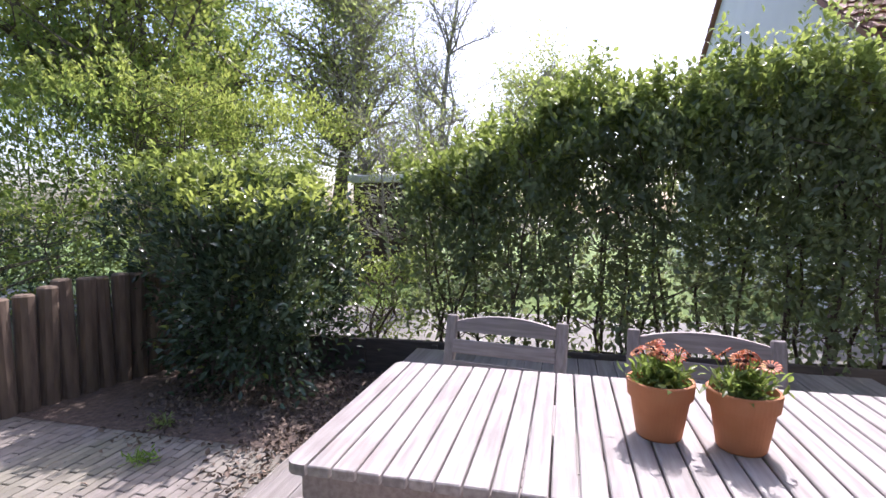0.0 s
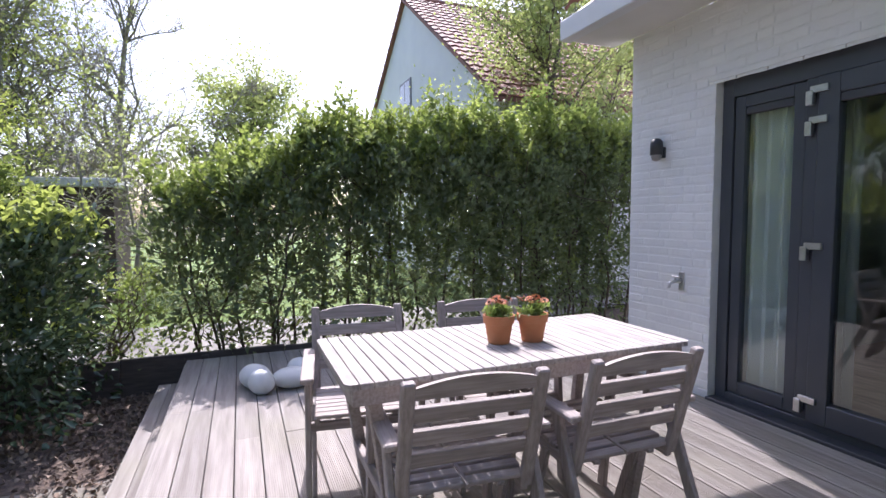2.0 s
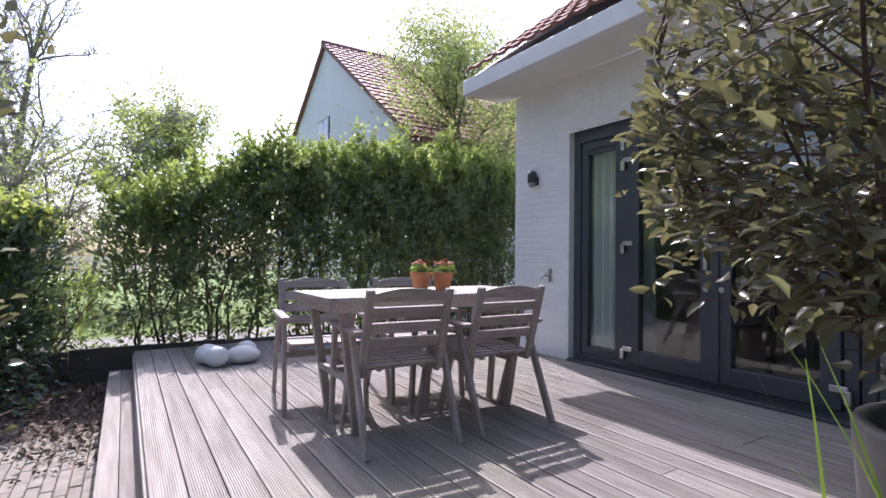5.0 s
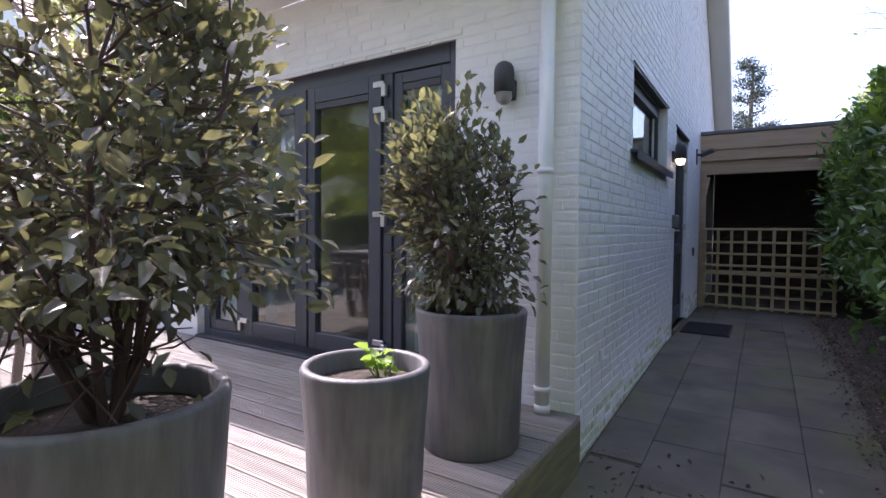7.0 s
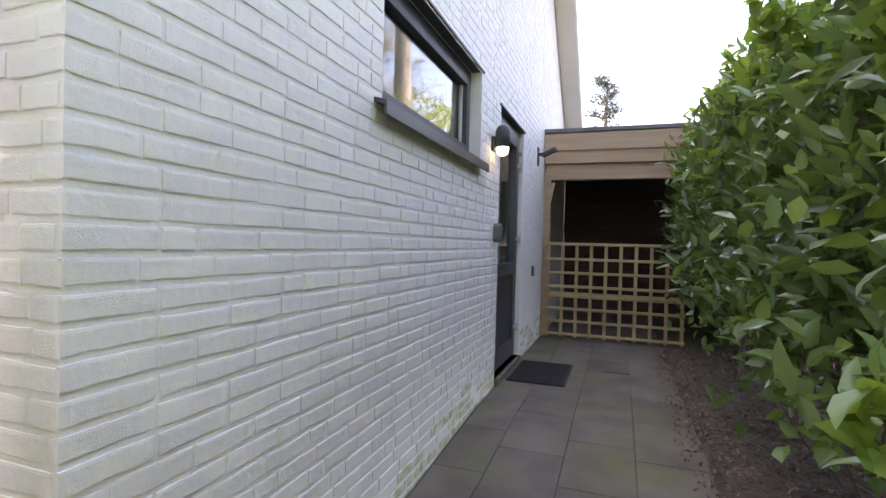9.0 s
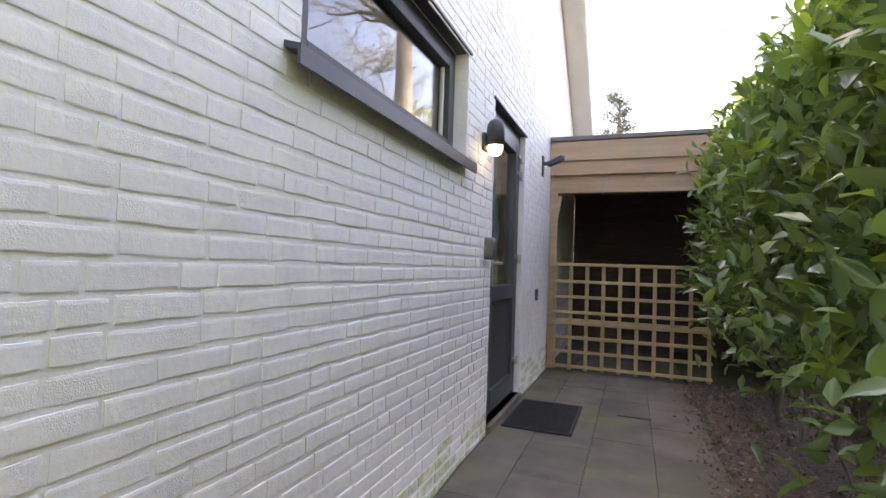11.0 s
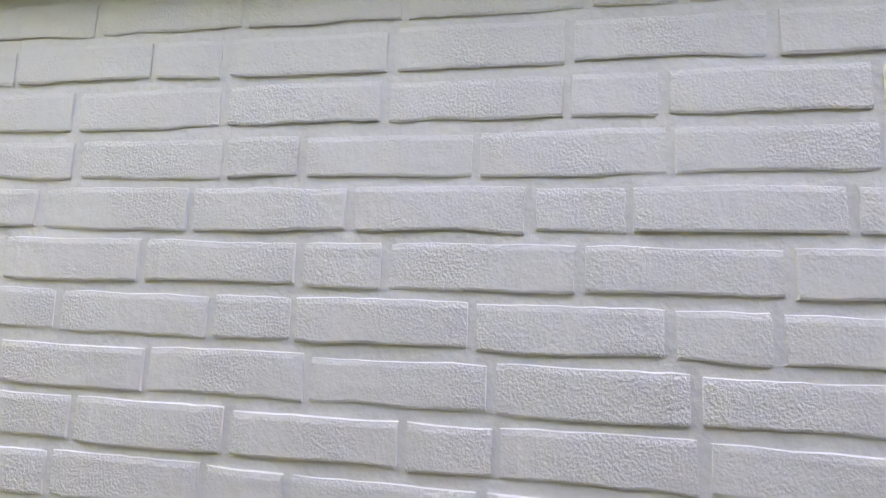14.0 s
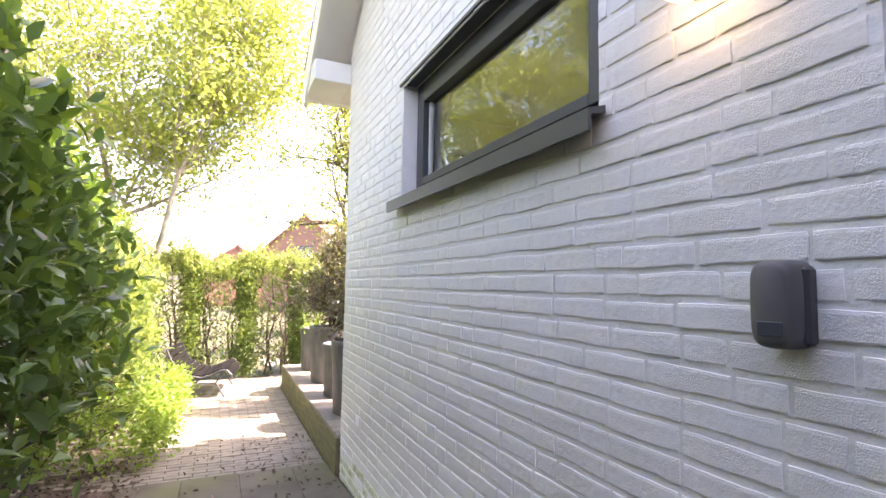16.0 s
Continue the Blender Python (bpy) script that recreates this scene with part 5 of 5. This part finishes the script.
shrub("spring_shrub", 3.6, 10.5, 2.4, 2.2, 4.4, 62, 5000, .09, .05, SPRING, SPRING, "spring-green shrub behind the carport", "shrub", "shrubs behind the carport", low=.2, tips=0)

pn = empty("pine_tree", (.35, 17.5, -1.3), "dark slender conifer far behind the carport", "tree")
rng = np.random.default_rng(63)
part("trunk", tubes([[((0, 0, 0), .2), ((0, 0, 4), .14), ((.1, 0, 8.3), .03)]], 8), BARK, pn)
lines, pts = [], []
for k in range(60):
    z = rng.uniform(3.0, 8.2)
    a = rng.uniform(0, 6.28)
    r_ = (8.7 - z) * .22 + .2
    e = np.array((math.cos(a) * r_, math.sin(a) * r_, z + .25))
    lines.append([((0, 0, z), .03), (tuple(e), .01)])
    for f in np.linspace(.3, 1, 8):
        pts.append((e[0] * f, e[1] * f, z + .25 * f))
part("bough", tubes(lines, 4), BARK, pn)
T = np.array(pts)
cheap_leaves("crown", T[rng.integers(0, len(T), 9000)] + rng.normal(size=(9000, 3)) * (.13, .13, .08), rng, .16, .03, PINEN, pn, up=.2)

# ---- palisade ----
pal = empty("palisade", (-4.45, -6.58, -.15), "low palisade of upright weathered half-round logs at the garden edge", "fence")
rnd = random.Random(4)
for k in range(12):
    x, y = -.15 * k, .03 * k
    h_ = min(.80 + .05 * k, 1.0) + rnd.uniform(-.03, .03)
    part("post", lathe([(0, 0), (.075, 0), (.075, h_ - .015), (.06, h_), (0, h_ + .004)], 10), material("palisade wood", (.20, .145, .10), .85, (.12, .085, .06), 4, .002, 30, stretch=(8, 8, 1)) if k == 0 else bpy.data.materials["palisade wood"], pal).matrix_basis = pose(x, y, 0, rnd.uniform(-1.5, 1.5), rnd.uniform(-1.5, 1.5), 0)


# ---- neighbouring houses ----
def gable_house(at, rz, w, d, eave, ridge, wall, label, win=True, window=(0, 0), extra=True):
    r = empty("house", at, label, "house", rz=rz)
    b = bmesh.new()
    pts = [(-w / 2, 0), (w / 2, 0), (w / 2, eave), (0, ridge), (-w / 2, eave)]
    A = [b.verts.new((x, 0, z)) for x, z in pts]
    B = [b.verts.new((x, d, z)) for x, z in pts]
    b.faces.new(A)
    b.faces.new(list(reversed(B)))
    for i in range(5):
        b.faces.new((A[i], B[i], B[(i + 1) % 5], A[(i + 1) % 5]))
    bmesh.ops.recalc_face_normals(b, faces=b.faces)
    part("wall", b, wall, r)
    ov = .12
    L_ = math.hypot(w / 2 + .3, (ridge - eave) * (w / 2 + .3) / (w / 2))
    for s in (-1, 1):
        sl_ = (ridge - eave) / (w / 2)
        b = bmesh.new()
        x_e, z_e = s * (w / 2 + .3), eave - .3 * sl_
        vs_ = [b.verts.new(p) for p in ((0, -ov, ridge), (x_e, -ov, z_e), (x_e, d + ov, z_e), (0, d + ov, ridge), (0, -ov, ridge + .1), (x_e, -ov, z_e + .1), (x_e, d + ov, z_e + .1), (0, d + ov, ridge + .1))]
        for f in ((0, 1, 2, 3), (4, 7, 6, 5), (0, 4, 5, 1), (1, 5, 6, 2), (2, 6, 7, 3), (3, 7, 4, 0)):
            b.faces.new([vs_[i] for i in f])
        bmesh.ops.recalc_face_normals(b, faces=b.faces)
        rf = part("roof", b, TILE, r)
        nu, na = int(L_ / .32), int(d / .24)
        tiles(rf, (x_e, -ov, z_e + .10), (0, 1, 0), (-s, 0, sl_), na, nu, (d + 2 * ov) / na, L_ / nu)
    part("ridge_tiles", tubes([[((0, -ov - .02, ridge + .12), .1), ((0, d + ov, ridge + .12), .1)]], 8), TILE, r)
    if win:
        wx, wz = window
        f = part("window", box(wx - .55, wx + .55, -.03, .05, wz - .45, wz + .45, .01), ANTH, r)
        part("pane", box(wx - .47, wx - .03, -.04, -.03, wz - .37, wz + .37), GLASS, f)
        part("pane", box(wx + .03, wx + .47, -.04, -.03, wz - .37, wz + .37), GLASS, f)
    return r


gable_house((-16.0, 1.7, -.15), 0, 11.6, 8.0, 4.1, 8.15, PLASTER, "white plastered house with a steep red tiled gable roof", window=(-.05, 5.35))
gable_house((-3.3, -24.0, -.15), 140, 5.2, 6.0, 3.3, 5.15, BRICKR, "red brick house with a gabled tiled roof beyond the hedge", window=(0, 3.1))
gable_house((-.2, -32.0, -.15), 176, 4.2, 6.0, 2.5, 3.85, BRICKR, "distant house with a grey-red roof", window=(0, 2.4))
shed = empty("shed", (-13.2, -6.2, -.15), "small white-roofed shed beyond the hedge", "shed")
part("roof", box(-.8, .8, -.9, .9, 2.25, 2.42, .02), WHITE, shed)
part("wall", box(-.7, .7, -.8, .8, 0, 2.25, .01), DARKWOOD, shed)
pg = empty("pergola", (-7.9, 1.3, -.15), "dark horizontal slat screen beside the house", "pergola")
for k in range(5):
    part("slat", box(-.03, .03, -.9, .9, 2.35 + k * .13, 2.40 + k * .13, .003), DARKWOOD, pg)
for s in (-.85, .85):
    part("post", box(-.04, .04, s - .04, s + .04, 0, 2.95, .004), DARKWOOD, pg)
shrub("hedge_shrub", -6.2, 1.9, 1.6, 1.2, 2.3, 171, 6000, .062, .024, HEDGEL, HEDGEN, "dark evergreen shrub at the corner of the house", "hedge", "hedge behind the deck", low=.3)

# ---- loose cover on the ground ----
rng = np.random.default_rng(70)
P = np.stack([rng.uniform(1.50, 2.6, 5200), rng.uniform(-1.0, 6.1, 5200), np.zeros(5200)], 1)
P[:, 0] = np.where(rng.random(5200) < .12, rng.normal(1.48, .06, 5200), P[:, 0])
P[:, 2] = [ground_z(v) + .008 for v in P[:, 1]]
leaves("bark_chips", P, rng, .035, .02, CHIP, None, up=.05, kind="stuff", label="brown bark chips and dead leaves in the laurel bed", category="mulch")
P = np.stack([rng.uniform(-7.4, -3.9, 9000), rng.uniform(-5.9, -3.88, 9000), np.full(9000, -.142)], 1)
P = P[(P[:, 1] < -3.88) & (P[:, 0] < -4.9 - .25 * np.sin(P[:, 1] * 5) + rng.normal(0, .35, len(P)) + (P[:, 1] + 4.6) * .6)]
leaves("dead_leaves", P, rng, .045, .03, CHIP, None, up=.15, kind="stuff", label="dry dead leaves covering the planting bed", category="leaves")
P = np.stack([rng.uniform(.05, 1.6, 260), rng.uniform(-1.4, .4, 260), np.zeros(260)], 1)
P[:, 2] = [ground_z(v) + .004 for v in P[:, 1]]
P = P[rng.random(260) < np.clip(1.1 - np.abs(P[:, 0] - .3), 0.05, 1)]
leaves("leaf_litter", P, rng, .04, .022, CHIP, None, up=.05, kind="stuff", label="scattered dry leaves beside the deck", category="leaves")
for i, (x, y) in enumerate(((-2.95, -4.12), (-3.9, -4.5), (-2.2, -4.2), (-4.4, -4.9), (-4.9, -5.2))):
    w = empty("weed", (x, y, -.15), "small tuft of green weed growing in the brick joints", "weed", "weeds in the paving")
    P = rng.normal(size=(60, 3)) * (.04, .04, .01) + (0, 0, .02)
    leaves("leaf", P, rng, .07, .014, LIME if i % 2 else HEDGEN, w, up=.8, kind="stuff")

# ---- paving and wall pieces ----
slab_me = {}
def slab(w, d, seed):
    k = (round(w, 3), round(d, 3), seed % 3)
    if k not in slab_me:
        b = box(-w / 2 + .0015, w / 2 - .0015, -d / 2 + .0015, d / 2 - .0015, -.04, 0, .003)
        me = bpy.data.meshes.new("slab")
        b.to_mesh(me)
        b.free()
        me.materials.append(SLAB)
        slab_me[k] = me
    return slab_me[k]


rnd = random.Random(8)
xs_, ws_ = 0.02, (.30, .40, .40, .40)
for i, w in enumerate(ws_):
    y = -.35
    first = (.6, .35, .6, .45)[i]
    while y < 9.3:
        d = first if y == -.35 else .6
        o = new("slab", slab(w, d, rnd.randrange(9)))
        o.parent = alley
        yc = y + d / 2
        o.matrix_world = pose(xs_ + w / 2, yc, ground_z(yc) + rnd.uniform(-.002, .002), math.degrees(math.atan(.05)) if 0 < yc < 3 else 0, rnd.uniform(-.3, .3), 0)
        y += d
    xs_ += w


def pavers(parent, x0, x1, y0, y1, z, near, mat=KLINK, L_=.20, W_=.066, seed=1):
    """Small paving bricks in stretcher rows; the nearest ones are parts, the rest joined."""
    rr = random.Random(seed)
    unit = bmesh.new()
    box(-L_ / 2 + .003, L_ / 2 - .003, -W_ / 2 + .003, W_ / 2 - .003, -.03, 0, .004, unit)
    me = bpy.data.meshes.new("paver")
    unit.to_mesh(me)
    unit.free()
    me.materials.append(mat)
    co = np.array([v.co[:] for v in me.vertices])
    fc = [tuple(p.vertices) for p in me.polygons]
    vs, fs, made = [], [], 0
    j, y = 0, y0
    while y < y1 - .001:
        x = x0 - (j % 2) * L_ / 2
        while x < x1:
            cx, cy = x + L_ / 2, y + W_ / 2
            dz, rz_ = rr.uniform(-.003, .003), rr.uniform(-.8, .8)
            if x >= x0 - .01 and near(cx, cy) and made < 290:
                o = new("paver", me)
                o.parent = parent
                o.matrix_world = pose(cx, cy, z + dz, rr.uniform(-.6, .6), rr.uniform(-.6, .6), rz_)
                made += 1
            else:
                b0 = len(vs)
                a = radians(rz_)
                px, py = co[:, 0] * math.cos(a) - co[:, 1] * math.sin(a) + cx, co[:, 0] * math.sin(a) + co[:, 1] * math.cos(a) + cy
                vs += list(zip(np.maximum(px, x0 + .0), py, co[:, 2] + z + dz))
                fs += [tuple(b0 + k for k in f) for f in fc]
            x += L_
        y += W_
        j += 1
    part("pavers", (vs, [], fs), mat, parent, "rows of small weathered paving bricks", kind="stuff")


pavers(patio, .05, 3.3, -4.55, -.36, -.15, lambda x, y: .1 < x < 1.6 and -1.9 < y, seed=2)
pavers(patio2, -5.1, 0, -6.5, -3.92, -.15, lambda x, y: x > -4.2 and y > -4.9, seed=3)


def brick_wall(parent, plane, a0, a1, z0, z1, holes, near, top=None, seed=1, mat=PAINT, moss_to=None):
    """Painted bricks in a wild bond, 8 mm proud of the mortar: plane 'x' faces +x, 'y' faces -y."""
    rr = random.Random(seed)
    C, HB = .0685, .0535
    cache = {}
    vs, fs = [], []
    mossv, mossf = [], []
    made = 0

    def unit(L_, var):
        # sharp uneven lower edge, soft upper edge, face a little crooked
        q = random.Random(var * 7 + int(L_ * 1000))
        n = 12 if L_ > .15 else 7 if L_ > .07 else 3
        us = [0] + [.0018 + (L_ - .0036) * k / (n - 1) for k in range(n)] + [L_]
        m_ = len(us)
        tilt, face = q.uniform(-.0012, .0012), q.uniform(.0083, .0105)
        low, high = q.uniform(-.0012, .0012), q.uniform(-.0015, .0015)
        rows = [[] for _ in range(6)]
        for k, u in enumerate(us):
            end = k == 0 or u >= L_
            low = max(-.0026, min(.0026, low + q.uniform(-.0019, .0019)))
            high = max(-.0025, min(.0025, high + q.uniform(-.0013, .0013)))
            d = face + tilt * (2 * u / L_ - 1) + q.uniform(-.0005, .0005) - (.0012 if k in (1, n) else 0)
            hb, ht = low, HB + high
            shift = q.uniform(-.002, .002) if end else 0
            for r, (v, dd) in enumerate(((hb + .0015, 0), (hb, d - .001), (hb + .003, d), (ht - .008, d + q.uniform(-.0004, .0004)), (ht - .0012, d - .0012), (ht + .0012, .0015))):
                rows[r].append((u + shift + (q.uniform(-.0013, .0013) if k in (1, n) else 0), 0 if end else max(dd, 0), v))
        p = [c for row in rows for c in row]
        f = [(r * m_ + k, r * m_ + k + 1, (r + 1) * m_ + k + 1, (r + 1) * m_ + k) for r in range(5) for k in range(m_ - 1)]
        return p, f

    def put(p, u0, z):
        if plane == "x":
            return [(q[1] - .0085, u0 + q[0], z + q[2]) for q in p]
        return [(u0 + q[0], .0055 - q[1], z + q[2]) for q in p]

    j = 0
    z = z0
    while z < z1 - .03:
        a = a0 + .0 - (0 if j % 2 else 0)
        startlen = rr.choice((.107, .226))
        firstb = True
        run = 0
        while a < a1 - .02:
            if firstb:
                L_ = rr.choice((.100, .213, .16, .213))
                firstb = False
            else:
                L_ = .100 + rr.uniform(-.003, .003) if ((run and rr.random() < .24) or run >= 5) else rr.choice((.208, .213, .218))
            run = 0 if L_ < .2 else run + 1
            b1 = min(a + L_, a1)
            gap = rr.choice((.007, .009, .0105))
            segs = [(a, b1)]
            for (h0, h1, hz0, hz1) in holes:
                if z + C * .6 > hz0 and z + C * .4 < hz1:
                    nxt = []
                    for s0, s1 in segs:
                        if s1 <= h0 or s0 >= h1:
                            nxt.append((s0, s1))
                        else:
                            if s0 < h0:
                                nxt.append((s0, h0))
                            if s1 > h1:
                                nxt.append((h1, s1))
                    segs = nxt
            for s0, s1 in segs:
                if s1 - s0 < .02:
                    continue
                if top and z + C > top((s0 + s1) / 2) - .02:
                    continue
                var = rr.randrange(16)
                L2 = s1 - s0
                if near((s0 + s1) / 2, z) and abs(L2 - L_) < 1e-4 and made < 290:
                    L2 = round(L2, 3)
                    k = (L2, var)
                    if k not in cache:
                        p, f = unit(L2, var)
                        me = bpy.data.meshes.new("brick")
                        me.from_pydata(put(p, 0, 0), [], f if plane == "x" else [tuple(reversed(t_)) for t_ in f])
                        me.materials.append(mat)
                        cache[k] = me
                    o = new("brick", cache[k])
                    o.parent = parent
                    o.matrix_world = pose(0, s0, z) if plane == "x" else pose(s0, 0, z)
                    made += 1
                else:
                    p, f = unit(L2, var)
                    moss = moss_to and z < moss_to((s0 + s1) / 2) and rr.random() < .8
                    tv, tf = (mossv, mossf) if moss else (vs, fs)
                    b0 = len(tv)
                    tv += put(p, s0, z)
                    tf += [tuple(b0 + i for i in (t_ if plane == "x" else reversed(t_))) for t_ in f]
            a = b1 + gap
        z += C
        j += 1
    me_ = part("bricks", (vs, [], fs), mat, parent, "white painted bricks in an irregular bond", kind="stuff")
    if mossv:
        part("mossy_bricks", (mossv, [], mossf), MOSS, parent, "greenish bricks near the ground", kind="stuff")


brick_wall(wall_east, "x", -.0035, 9.0, -.1750, 6.6, [(SWIN[0], SWIN[1], SWIN[2] - .01, SWIN[3]), (SDOOR[0], SDOOR[1], SDOOR[2] - .3, SDOOR[3])],
           lambda a, z: 1.5 < a < 3.4 and 1.0 < z < 1.85, top=rake, seed=21, moss_to=lambda y: ground_z(y) + .15 + (.12 if y > 4.8 else 0) + .05 * math.sin(y * 3.1))
brick_wall(wall_south, "y", W0, -.002, -.1775, EAVE_Z, [(DOOR[0], DOOR[1], -1, DOOR[3])], lambda a, z: a > -.8 and z > .2, seed=22)
